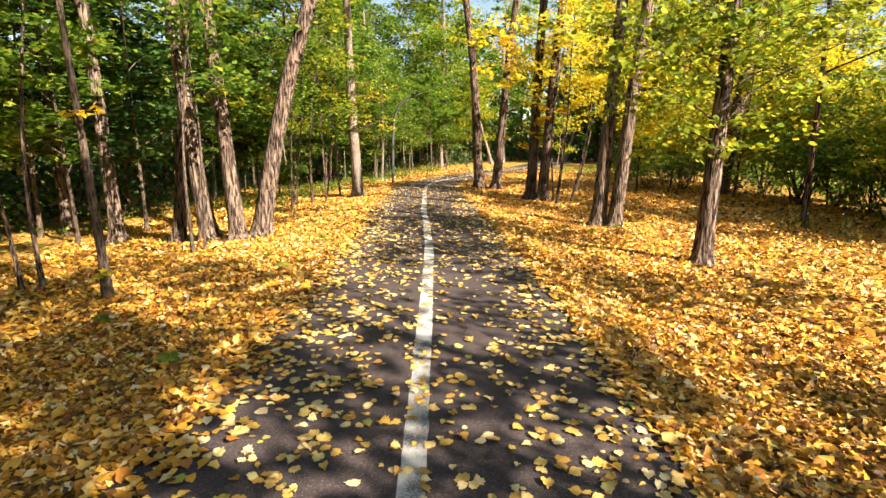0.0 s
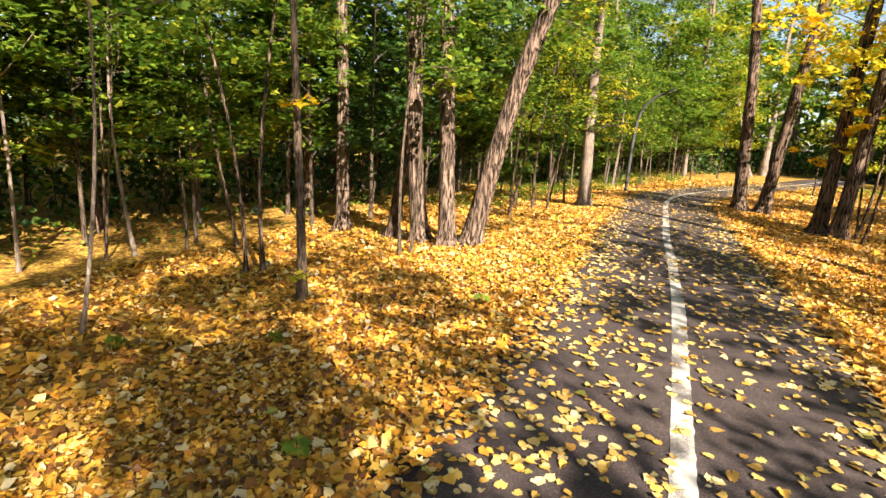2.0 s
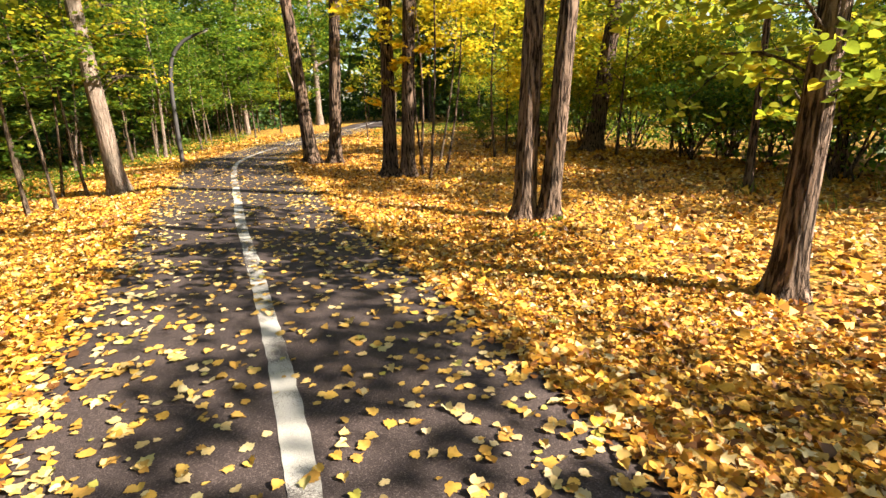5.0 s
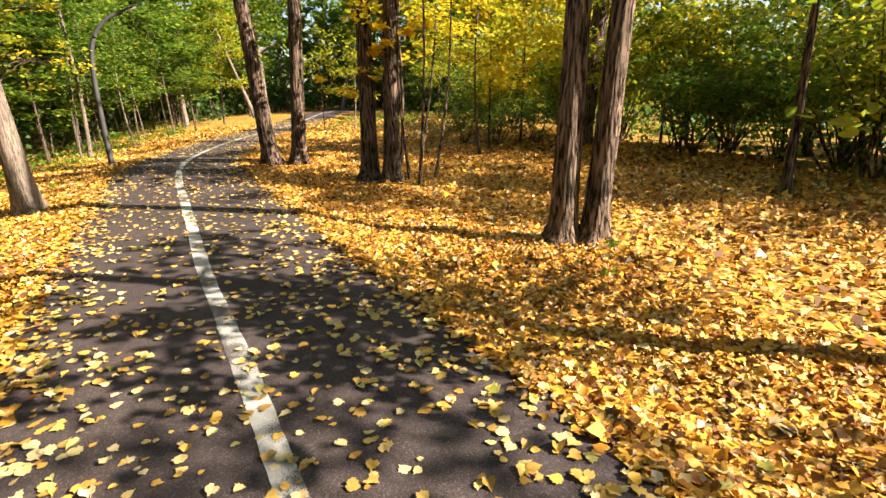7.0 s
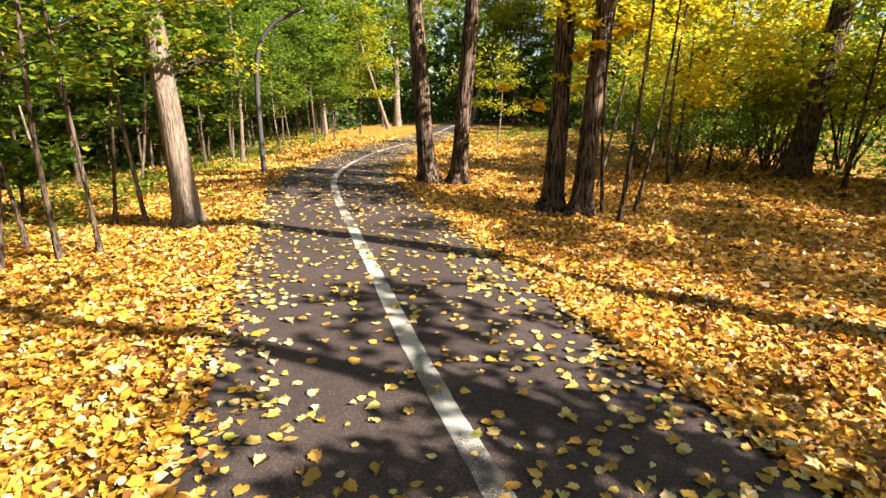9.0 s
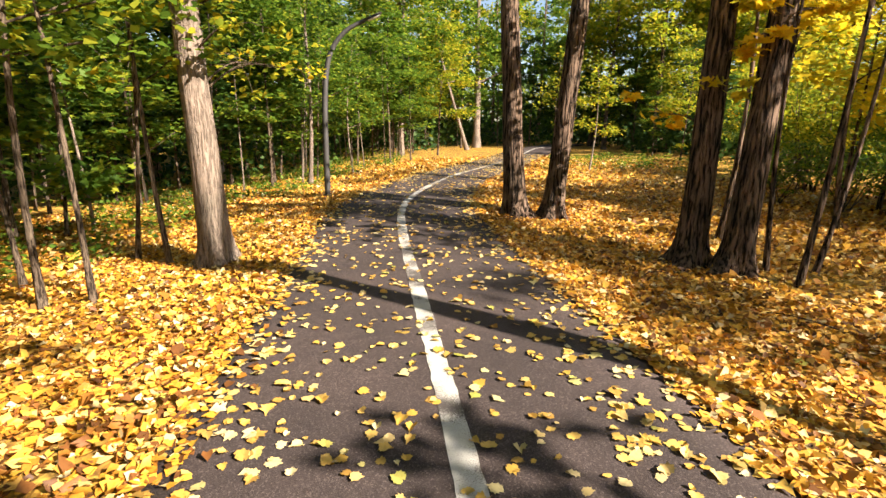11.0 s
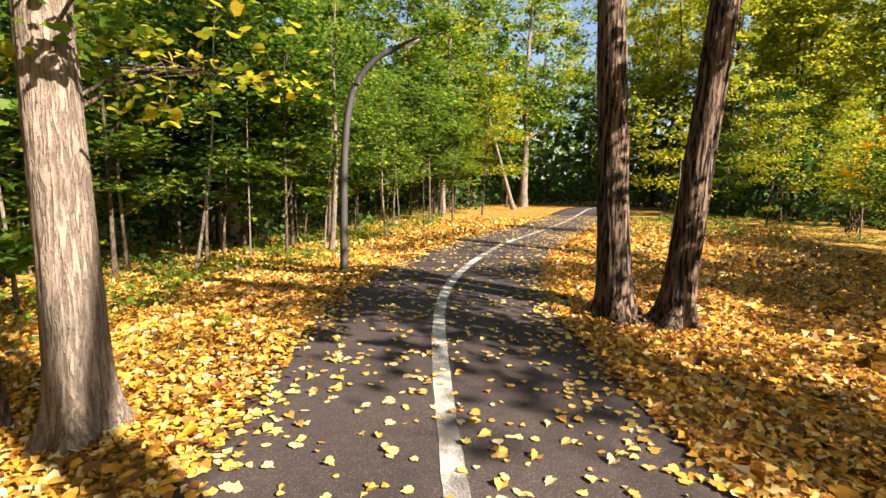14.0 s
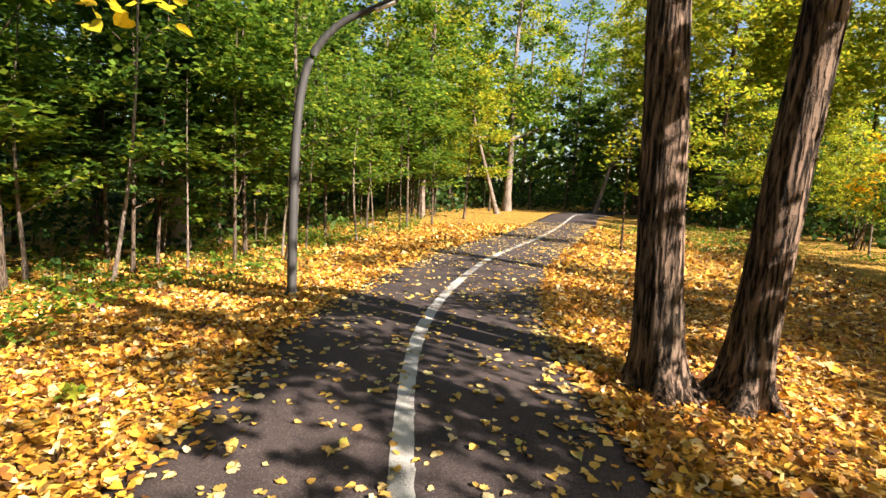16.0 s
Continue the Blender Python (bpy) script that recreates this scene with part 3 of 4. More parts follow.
tree("linden_tree", "dark brown trunk with low leafy branches in litter", (4.35, 9.7), (0.01, 0.0), 0.145, 13, 4.6, 2.6, seed=23, leaves=800, bark=BARK, material=LIME, group=OLD,
     sprays=[((-1.5, -0.3, 2.9), 310, 0.45, 0.1, LINDEN, HEART), ((-0.9, -0.7, 3.3), 310, 0.5, 0.1, LINDEN, HEART), ((-0.6, 0.5, 2.3), 230, 0.45, 0.1, LINDEN, HEART), ((-1.8, 0.1, 3.9), 310, 0.55, 0.11, LINDEN, HEART),
             ((-0.5, -0.3, 4.1), 310, 0.55, 0.1, LINDEN, HEART), ((-0.9, 0.9, 3.4), 280, 0.55, 0.11, LIME, HEART), ((0.9, 0.6, 2.7), 210, 0.5, 0.1, LIME, HEART), ((0.5, 1.1, 2.1), 170, 0.4, 0.1, LIME, HEART),
             ((1.3, 0.3, 3.3), 280, 0.6, 0.1, LIME, HEART), ((3.3, -0.3, 3.75), 280, 0.5, 0.1, LINDEN, HEART), ((2.0, -0.5, 4.1), 280, 0.6, 0.1, LINDEN, HEART), ((0.5, -0.6, 3.9), 280, 0.5, 0.1, LINDEN, HEART)])
tree("linden_tree", "thick dark leaning trunk before yellow shrubs", (9.9, 22.0), (0.1, 0.0), 0.3, 18, 7.0, 3.4, seed=24, leaves=1100, bark=BARK_DARK, material=LIME, group=OLD)
tree("linden_tree", "slim dark trunk among yellow-green shrubs", (8.7, 14.35), (-0.03, 0.0), 0.085, 10, 3.5, 2.2, seed=25, bark=BARK_DARK, material=LIME, segs=16, leaves=280)
tree("linden_tree", "dark trunk standing behind leafy shrubs", (13.4, 17.2), (0.03, 0.0), 0.13, 13, 4.5, 2.4, seed=26, leaves=700, bark=BARK_DARK, material=LIME, segs=16)

# ---------------------------------------------------------------- lamp
def street_lamp(x, y):
    root = tagged(new("street_lamp"), "grey steel street lamp with a curved arm on the verge", "street lamp")
    z0 = float(ground_z(x, y))
    root.location = (x, y, z0)
    h = np.array([(0, 0, 0.02), (0.0, 0, 1.2), (0.02, 0, 2.2), (0.09, 0, 2.95), (0.24, 0, 3.45), (0.58, 0, 3.85), (1.02, 0, 4.08)])
    p = spline(h, 40)
    v, q = tube(p, np.interp(np.linspace(0, 1, 40), [0, 0.6, 1], [0.075, 0.062, 0.045]), 8)
    mesh_part("pole", quads_data("pole", v, q, POLE, False), root)
    bm = bmesh.new()
    bmesh.ops.create_cone(bm, cap_ends=True, segments=16, radius1=0.13, radius2=0.11, depth=0.05, matrix=Matrix.Translation((0, 0, 0.025)))
    part("base_plate", bm, POLE, root)
    bm = bmesh.new()
    bmesh.ops.create_cube(bm, size=1, matrix=pose(1.2, 0, 4.16, 0, -23, 0) @ Matrix.Diagonal((0.46, 0.14, 0.05, 1)))
    bmesh.ops.bevel(bm, geom=bm.edges[:], offset=0.02, segments=2, affect="EDGES")
    head = part("lamp_head", bm, POLE, root)
    bm = bmesh.new()
    bmesh.ops.create_cube(bm, size=1, matrix=pose(1.23, 0, 4.14, 0, -23, 0) @ Matrix.Diagonal((0.3, 0.1, 0.03, 1)))
    part("lens", bm, LENS, head, "flat frosted lamp lens")
    return root


street_lamp(-3.76, 25.4)

# young stems beside the path: base, lean, radius, height, bare stem, crown, leaves, material
YOUNG = "saplings beside the path"
for k, (x, y, lx, rad, hh, bare, cr, n, mat_, bark_) in enumerate([
        (-5.9, 5.36, 0.13, 0.032, 6.5, 3.0, 1.1, 500, GREEN, BARK_PALE), (-7.0, 8.5, -0.2, 0.045, 7.5, 3.2, 1.4, 900, GREEN, BARK_DARK),
        (-6.7, 8.6, 0.06, 0.05, 7.0, 3.2, 1.3, 900, GREEN, BARK_DARK), (-5.1, 10.4, 0.09, 0.045, 6.0, 3.2, 1.0, 500, GREEN, BARK_THIN),
        (-4.95, 10.55, -0.04, 0.035, 5.0, 2.8, 0.9, 350, GREEN, BARK_THIN), (-5.75, 17.55, 0.1, 0.045, 7.0, 2.2, 1.3, 900, GREEN, BARK_THIN),
        (-5.15, 17.75, 0.07, 0.05, 7.5, 2.6, 1.4, 900, LIME, BARK_THIN), (-4.7, 17.85, -0.03, 0.04, 6.5, 2.4, 1.1, 700, GREEN, BARK_THIN),
        (-5.25, 19.65, -0.03, 0.04, 6.0, 2.2, 1.2, 800, GREEN, BARK_THIN), (-4.62, 19.3, -0.05, 0.045, 6.5, 2.6, 1.2, 700, LIME, BARK_THIN),
        (3.05, 18.85, 0.02, 0.04, 6.0, 3.0, 1.0, 500, YELLOW, BARK_DARK), (3.08, 18.3, 0.045, 0.048, 7.0, 3.4, 1.2, 700, YELLOW, BARK_DARK),
        (3.6, 18.75, 0.12, 0.04, 7.0, 3.2, 1.2, 700, YELLOW, BARK_DARK), (6.1, 21.6, 0.0, 0.06, 6.0, 2.4, 1.5, 1100, LIME, BARK_DARK),
        (-9.1, 27.0, 0.03, 0.06, 5.2, 0.9, 1.5, 1300, GREEN, BARK_PALE), (-7.6, 27.1, 0.12, 0.05, 7.5, 1.6, 1.2, 700, GREEN, BARK_PALE),
        (-5.2, 29.7, 0.02, 0.1, 7.0, 1.6, 1.9, 2200, GREEN, BARK_PALE), (-4.5, 34.4, 0.02, 0.05, 5.5, 1.4, 1.3, 1300, GREEN, BARK_PALE),
        (3.65, 33.3, 0.04, 0.045, 4.5, 1.6, 0.8, 420, LIME, BARK_DARK), (4.9, 32.6, 0.01, 0.05, 4.2, 0.9, 1.0, 900, LIME, BARK_PALE),
        (-10.3, 6.5, -0.04, 0.045, 7.0, 3.0, 1.2, 700, GREEN, BARK_PALE), (-9.8, 8.2, -0.03, 0.05, 7.0, 2.6, 1.3, 800, GREEN, BARK_PALE),
        (-8.7, 9.7, -0.2, 0.05, 8.0, 3.0, 1.4, 900, GREEN, BARK_DARK), (-9.8, 9.3, -0.1, 0.04, 5.0, 2.0, 1.0, 700, GREEN, BARK_DARK),
        (-5.2, 16.0, 0.08, 0.04, 6.0, 2.0, 1.1, 800, GREEN, BARK_THIN), (-6.0, 18.6, 0.02, 0.04, 6.0, 2.0, 1.2, 900, LIME, BARK_THIN),
        (4.2, 21.4, 0.13, 0.05, 6.5, 2.2, 1.2, 800, YELLOW, BARK_THIN), (3.4, 20.6, 0.0, 0.055, 6.5, 2.8, 1.1, 700, YELLOW, BARK_DARK)]):
    tree("sapling", {GREEN: "thin sapling stem with green leaves rooted in fallen leaves", LIME: "thin sapling stem with yellowing leaves in leaf litter",
                     YELLOW: "thin dark sapling with bright yellow autumn leaves"}[mat_],
         (x, y), (lx, 0.0), rad * 0.8, hh, bare, cr, 0.22 if x < -8.5 and y > 28 else 0.12, int(n * 1.3), mat_, bark_, 100 + k, 3, 9, 0, 0.35, (0.24 * math.sin(k * 1.7 + 0.5), 0.12 * math.cos(k)), MAPLE if mat_ is YELLOW or x < -8.5 and y > 28 else KITE, YOUNG, 0.3, "sapling")
for k, (x, y, hh, n) in enumerate([(-10.2, 27.4, 5.2, 1500), (-8.9, 31.0, 4.6, 1300), (-11.6, 26.2, 4.2, 1100), (-7.6, 34.6, 5.4, 1500), (-8.3, 22.6, 4.4, 1200)]):
    tree("young_maple", "bushy young maple with large green leaves at the wood's edge", (x, y), (0.03, 0.0), 0.04, hh, 0.7, 1.25, 0.2, n, GREEN, BARK_THIN, 140 + k, 5, 9, 0, 0.3, (0.1, 0.05), MAPLE, "maples at the wood's edge", 0.3, "young tree")
tree("young_maple", "young tree with a few orange maple leaves by the path", (-4.6, 7.4), (-0.02, 0.0), 0.062, 8.0, 4.2, 1.4, 0.15, 900, GREEN, BARK_THIN, 61, 4, 14, 0, 0.3,
     category="young tree", sprays=[((0.12, -0.35, 2.55), 16, 0.12, 0.13, ORANGE, MAPLE), ((0.15, -0.15, 0.42), 12, 0.08, 0.1, LIME, MAPLE)])
tree("yellow_sapling", "small maple sapling with dense golden-yellow leaves on grass", (13.3, 36.2), (-0.04, 0), 0.04, 4.2, 1.2, 0.6, 0.17, 900, ORANGE, BARK_PALE, 62, 3, 9, 0, 0.2, spread=0.24, shape=MAPLE, category="sapling")
tree("far_tree", "stout pale trunk beyond the bend of the path", (2.3, 54.0), (0.0, 0), 0.28, 17, 4.5, 3.6, 0.28, 5200, GREEN, BARK_PALE, 63, 6, 14, 0, 0.4)
tree("far_tree", "slim bare-stemmed trunk leaning steeply beyond the bend", (1.3, 50.0), (-0.3, 0), 0.15, 9, 4.5, 2.0, 0.25, 1500, GREEN, BARK_PALE, 64, 3, 12, 0, 0.3)
tree("far_tree", "leaning pale trunk with green leaves beyond the path", (9.0, 56.0), (0.27, 0), 0.17, 11, 3.0, 2.6, 0.25, 3000, GREEN, BARK_PALE, 65, 5, 12, 0, 0.3)


# ---------------------------------------------------------------- woods around
def left_edge(y):
    return np.interp(y, [-40, 3, 6, 11, 13, 16, 20, 22, 26, 27.5, 29, 32, 36, 46, 55], [5.5, 8.5, 9.3, 8.7, 7.6, 6.5, 5.6, 5.8, 7.0, 6.4, 5.0, 5.0, 5.0, 4.5, 4.0])


def right_edge(y):
    return np.interp(y, [-40, 0, 6, 12, 20, 24, 30, 40, 46, 55], [5.0, 5.0, 7.5, 11.0, 12.5, 12.5, 13.5, 11.0, 7.0, 5.0])


def inside(x, y, extra=0.0):
    d = float(off_path(x, y))
    if y > 57:
        return True
    return d < -float(left_edge(y)) - extra or d > float(right_edge(y)) + extra


def scatter(count, gap, box, seed, extra=0.0, test=None):
    r = np.random.default_rng(seed)
    got = []
    for _ in range(count * 40):
        if len(got) == count:
            break
        x, y = r.uniform(box[0], box[1]), r.uniform(box[2], box[3])
        if inside(x, y, extra) and (test is None or test(x, y)) and all((x - a) ** 2 + (y - b) ** 2 > gap * gap for a, b in got):
            got.append((x, y))
    return got


def plant(kinds, spots, seed, lo, hi):
    r = np.random.default_rng(seed)
    for x, y in spots:
        place_copy(kinds[r.integers(0, len(kinds))], x, y, r.uniform(0, 6.28), r.uniform(lo, hi))


WOODS = "woodland trees"
tall_green = [tree("woodland_tree", "tall green woodland tree with a dark straight trunk", p, (0.01, 0.02), 0.17, 17, 5.5, 3.0, 0.27, 5600, m_, b_, sd, 6, 12, 0, 0.4, shape=TRIO, group=WOODS, spread=0.45)
              for p, m_, b_, sd in (((-13.5, 18.0), GREEN, BARK_DARK, 71), ((-12.0, 33.0), SHADED_GREEN, BARK, 72), ((-9.5, 44.0), GREEN, BARK_PALE, 73))]
tall_lime = [tree("woodland_tree", "tall woodland tree turning yellow-green in autumn sun", p, (0.02, 0.01), 0.17, 17, 5.5, 3.0, 0.27, 5400, m_, b_, sd, 6, 12, 0, 0.4, shape=TRIO, group=WOODS, spread=0.45)
             for p, m_, b_, sd in (((19.0, 50.0), LIME, BARK_DARK, 74), ((12.5, 54.0), LIME, BARK, 75))]
under_green = [tree("understory_maple", "leafy young maple of the dark understory", p, (0.02, 0.0), 0.06, 7.5, 1.6, 1.9, 0.2, 2700, m_, BARK_THIN, sd, 7, 9, 0, 0.3, shape=MAPLE, group="understory", spread=0.34, layer=0.26, category="young tree")
               for p, m_, sd in (((-10.0, 22.0), GREEN, 76), ((-9.0, 31.0), SHADED_GREEN, 77), ((-11.8, 11.0), GREEN, 78))]
under_lime = [tree("understory_maple", "yellow-green young tree at the wood's edge", p, (0.03, 0.0), 0.05, 6.5, 1.3, 1.8, 0.14, 3600, m_, BARK_DARK, sd, 7, 9, 0, 0.3, group="understory", spread=0.3, category="young tree")
              for p, m_, sd in (((9.8, 20.5), LIME, 79), ((12.5, 41.0), LIME, 80))]
under_gold = [tree("golden_maple", "young maple in golden-yellow autumn leaf", (8.6, 23.6), (0.03, 0.0), 0.05, 6.5, 1.9, 1.6, 0.16, 2600, YELLOW, BARK_DARK, 81, 7, 9, 0, 0.3, shape=KITE, group="understory", spread=0.36, category="young tree")]
left = lambda x, y: off_path(x, y) < 0
right = lambda x, y: off_path(x, y) > 0
plant(tall_green, [q for q in scatter(24, 3.8, (-32, -2, -4, 64), 1, 1.2, left)[:18] if q[1] > 16 or q[0] < -24], 21, 0.85, 1.25)
plant(tall_green[:1] + tall_lime, scatter(20, 4.2, (-30, 38, 46, 82), 2, 0.5), 22, 0.95, 1.35)
plant(tall_lime, scatter(12, 4.0, (12, 36, 45, 64), 3, 2.0, right), 23, 0.85, 1.2)
plant(under_green, scatter(74, 1.6, (-20, -2, 2, 56), 4, 0.3, lambda x, y: -float(left_edge(y)) - 8 < off_path(x, y) < 0), 24, 0.65, 1.2)
plant(under_green[:1] + under_lime, scatter(18, 2.4, (-18, 24, 44, 64), 5, 0.0), 25, 0.8, 1.35)
plant(tall_lime, [(-17.5, 8.0), (-20.0, 12.5), (-16.0, 3.5)], 42, 0.7, 0.9)
plant(under_lime, [(-13.5, 5.4), (-14.6, 9.6), (-12.6, 13.6)], 43, 0.8, 1.0)
plant(under_green, scatter(12, 2.0, (-6, 16, 52, 60), 9, 0.0), 31, 0.9, 1.3)
plant(under_green + under_lime[:1], scatter(14, 2.2, (10, 24, 39, 54), 6, 0.5, right), 26, 0.6, 1.0)
plant(under_gold, [(6.9, 22.6), (11.0, 23.6), (12.6, 21.4)], 27, 0.75, 1.0)
plant(under_lime + under_green[:1], [(13.8, 10.6), (14.0, 13.2), (13.6, 16.2), (13.2, 19.4), (12.8, 23.0), (15.6, 14.6), (15.4, 18.4)], 33, 0.55, 0.8)
# trees added out of view, sunward, to dapple the path and litter with shade
thin_shade_tree = [tree("woodland_tree", "unseen thinly leaved yellowing tree added to cast dappled shade", (9.6, -1.4), (0.02, 0.01), 0.13, 15, 6.0, 2.8, 0.19, 2000, LIME, BARK, 82, 6, 12, 0, 0.4, group=WOODS, spread=0.36)]
high_shade_tree = [tree("woodland_tree", "unseen tall yellow-green tree added to cast shade from a high crown", (11.2, -5.4), (0.01, 0.01), 0.16, 19, 11.5, 2.9, 0.26, 2800, LIME, BARK, 84, 6, 12, 0, 0.4, group=WOODS, spread=0.45)]
low_shade_tree = [tree("woodland_tree", "unseen low yellowing tree added to cast dappled shade nearby", (6.4, -1.2), (0.02, 0.01), 0.07, 7.5, 2.6, 1.6, 0.15, 1500, LIME, BARK, 83, 5, 12, 0, 0.4, group=WOODS, spread=0.4)]
plant(low_shade_tree, [(7.6, 1.4)], 35, 0.85, 0.85)
plant(low_shade_tree, [(8.8, 3.8)], 36, 1.2, 1.2)
plant(low_shade_tree, [(7.0, -0.6)], 38, 0.9, 0.9)
plant(low_shade_tree, [(6.0, -2.6)], 39, 1.3, 1.3)
poles = [tree("woodland_sapling", "thin bare stem in the shade of the woods", p, (lx, 0.01), 0.032, 7.5, 4.0, 1.1, 0.15, 420, GREEN, b_, sd, 3, 8, 0, 0.3, shape=TRIO, group="woodland saplings", spread=0.3, category="sapling")
         for p, lx, b_, sd in (((-11.2, 16.0), 0.05, BARK_DARK, 91), ((-8.0, 23.0), -0.04, BARK_PALE, 92), ((-7.5, 36.5), 0.08, BARK_DARK, 93))]
plant(poles, scatter(60, 0.9, (-22, -3, 2, 52), 10, 0.0, lambda x, y: -float(left_edge(y)) - 9 < off_path(x, y) < 0), 32, 0.6, 1.2)
# sparser unseen trees behind; those towards the sun are added to cast shade
plant(tall_lime, [(24.0, 9.5)], 44, 0.95, 0.95)
plant(thin_shade_tree, [(18.0, 9.5)], 45, 1.0, 1.0)
plant(high_shade_tree, [(18.5, 7.0)], 46, 0.85, 0.85)
plant(tall_lime, [(13.0, -11.0), (14.0, -18.0), (28.0, -12.0), (5.5, -15.0)], 28, 0.8, 1.0)
plant(tall_green, scatter(10, 5.0, (-30, -4, -34, -6), 8, 0.5), 29, 0.9, 1.2)


# ---------------------------------------------------------------- shrubs
def shrub(name, label, base, seed, material, height=3.6, stems=10, leaves=3400):
    r = np.random.default_rng(seed)
    root = tagged(new(name), label, "shrub", "hazel shrubs")
    root.location = (*base, float(ground_z(*base)) - 0.03)
    ends = []
    for k in range(stems):
        h = height * r.uniform(0.65, 1.1)
        p = limb_points((r.normal(0, 0.14), r.normal(0, 0.14), 0), k * 2.4, r.uniform(1.0, 1.4), h, r, 9, 0.09)
        v, q = tube(p, np.linspace(r.uniform(0.018, 0.035), 0.006, 9), 6)
        mesh_part("stem", quads_data("stem", v, q, BARK_DARK), root)
        ends += [p[4], p[5], p[6], p[7], p[8]]
    c = np.array(ends)
    c = np.concatenate([c, c + r.normal(0, 0.35, c.shape)])
    pl = clumps(c, max(1, leaves // len(c)), 0.26, r)
    mesh_part("foliage", leaves_data("foliage", pl, r.uniform(0.6, 1.2, len(pl)) * 0.12, material, KITE, 0.5, seed, 0.1), root)
    return root


hazel = shrub("hazel_shrub", "many-stemmed hazel shrub with yellow-green leaves", (11.8, 19.8), 31, LIME)
hazel_green = shrub("hazel_shrub", "many-stemmed shrub with green leaves at the clearing", (11.6, 15.4), 32, GREEN)
_r = np.random.default_rng(33)
for k, (x, y) in enumerate([(11.2, 14.4), (15.2, 12.2), (12.4, 12.8), (10.4, 23.4), (11.0, 18.6), (12.0, 17.0), (9.4, 27.0), (11.8, 24.8), (14.5, 8.6), (15.0, 6.5), (16.0, 10.0),
                            (13.4, 10.4), (12.6, 15.6), (11.9, 18.2), (12.9, 19.2), (12.0, 22.6), (13.6, 13.8), (11.6, 11.4), (12.4, 26.5), (10.9, 30.2), (11.4, 28.6), (11.9, 31.0), (12.8, 33.4), (14.6, 38.4), (9.6, 3.4), (8.6, 1.2)]):
    place_copy((hazel, hazel_green, hazel)[k % 3], x, y, _r.uniform(0, 6.28), _r.uniform(0.75, 1.25))
for x, y, size in ((6.9, 24.4, 0.5), (7.6, 23.3, 0.55), (9.0, 23.2, 0.6)):
    place_copy(hazel_green, x, y, x * 3, size)


# ---------------------------------------------------------------- far woods
def far_woods():
    r = np.random.default_rng(40)
    n = 52000
    a = r.uniform(0, 2 * np.pi, n)
    rad = r.uniform(52, 80, n)
    x, y = rad * np.sin(a), 22 + rad * np.cos(a)
    top = 15 + 4 * np.sin(a * 13) + 3 * np.sin(a * 29 + 1)
    z = r.beta(0.8, 1.7, n) * top + 0.2
    pl = np.stack([x, y, z + ground_z(x, y)], -1)
    half = n // 2
    for part_, mat_, sd in ((pl[:half], SHADED_GREEN, 1), (pl[half:], GREEN, 2)):
        tagged(new("far_woods", leaves_data("far_woods", part_, r.uniform(0.7, 1.5, len(part_)), mat_, KITE, 0.9, 40 + sd)),
               "dense green woods far behind the path", "woods", kind="stuff")


far_woods()


def undergrowth(x0, x1, y0, y1, n, high, seed, material, label, leaf, inset):
    r = np.random.default_rng(seed)
    x, y = r.uniform(x0, x1, n), r.uniform(y0, y1, n)
    d = off_path(x, y)
    keep = (d < -left_edge(y) - inset) | (d > right_edge(y) + 0.3) | (y > 58)
    x, y = x[keep], y[keep]
    patch = 0.5 + 0.5 * np.sin(0.9 * x + 1) * np.sin(0.7 * y + 0.5 * x)
    z = r.beta(1.0, 1.6, len(x)) * high * (0.35 + 0.8 * patch)
    pl = np.stack([x, y, ground_z(x, y) + 0.05 + z], -1)
    tagged(new("undergrowth", leaves_data("undergrowth", pl, r.uniform(0.6, 1.4, len(x)) * leaf, material, KITE, 0.8, seed)), label, "undergrowth", kind="stuff")


# the darkest leaves carry the woods' deep shade in their colour
undergrowth(-26, -6, -4, 58, 26000, 3.0, 44, SHADED_GREEN, "undergrowth deep in the woods in green darkened for shade", 0.22, 3.2)
undergrowth(-40, -16, 20, 62, 5200, 9.0, 48, SHADED_GREEN, "thicket at the back of the woods in green darkened for shade", 0.5, 9.0)
# yellow-green chosen here to imitate leaves lit by the sun
undergrowth(-40, -17, -10, 20, 3000, 9.0, 43, LIME, "thicket behind the woods, yellow-green standing for sunlight", 0.4, 9.0)
undergrowth(-20, -5, 0, 50, 5500, 0.6, 47, GREEN, "low green plants under the woodland edge", 0.1, 0.8)
undergrowth(-24, 34, 46, 72, 26000, 4.2, 45, SHADED_GREEN, "undergrowth beyond the bend in green darkened for shade", 0.28, 2.5)
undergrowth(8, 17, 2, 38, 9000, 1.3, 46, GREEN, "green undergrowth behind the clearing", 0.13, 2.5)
undergrowth(14, 34, -4, 56, 12000, 5.0, 49, SHADED_GREEN, "thicket behind the shrubs in green darkened for shade", 0.35, 2.5)


# ---------------------------------------------------------------- leaf litter
def on_floor(x, y, lift, spread, r):
    return np.stack([x, y, ground_z(x, y) + lift + r.uniform(0, spread, len(x))], -1)


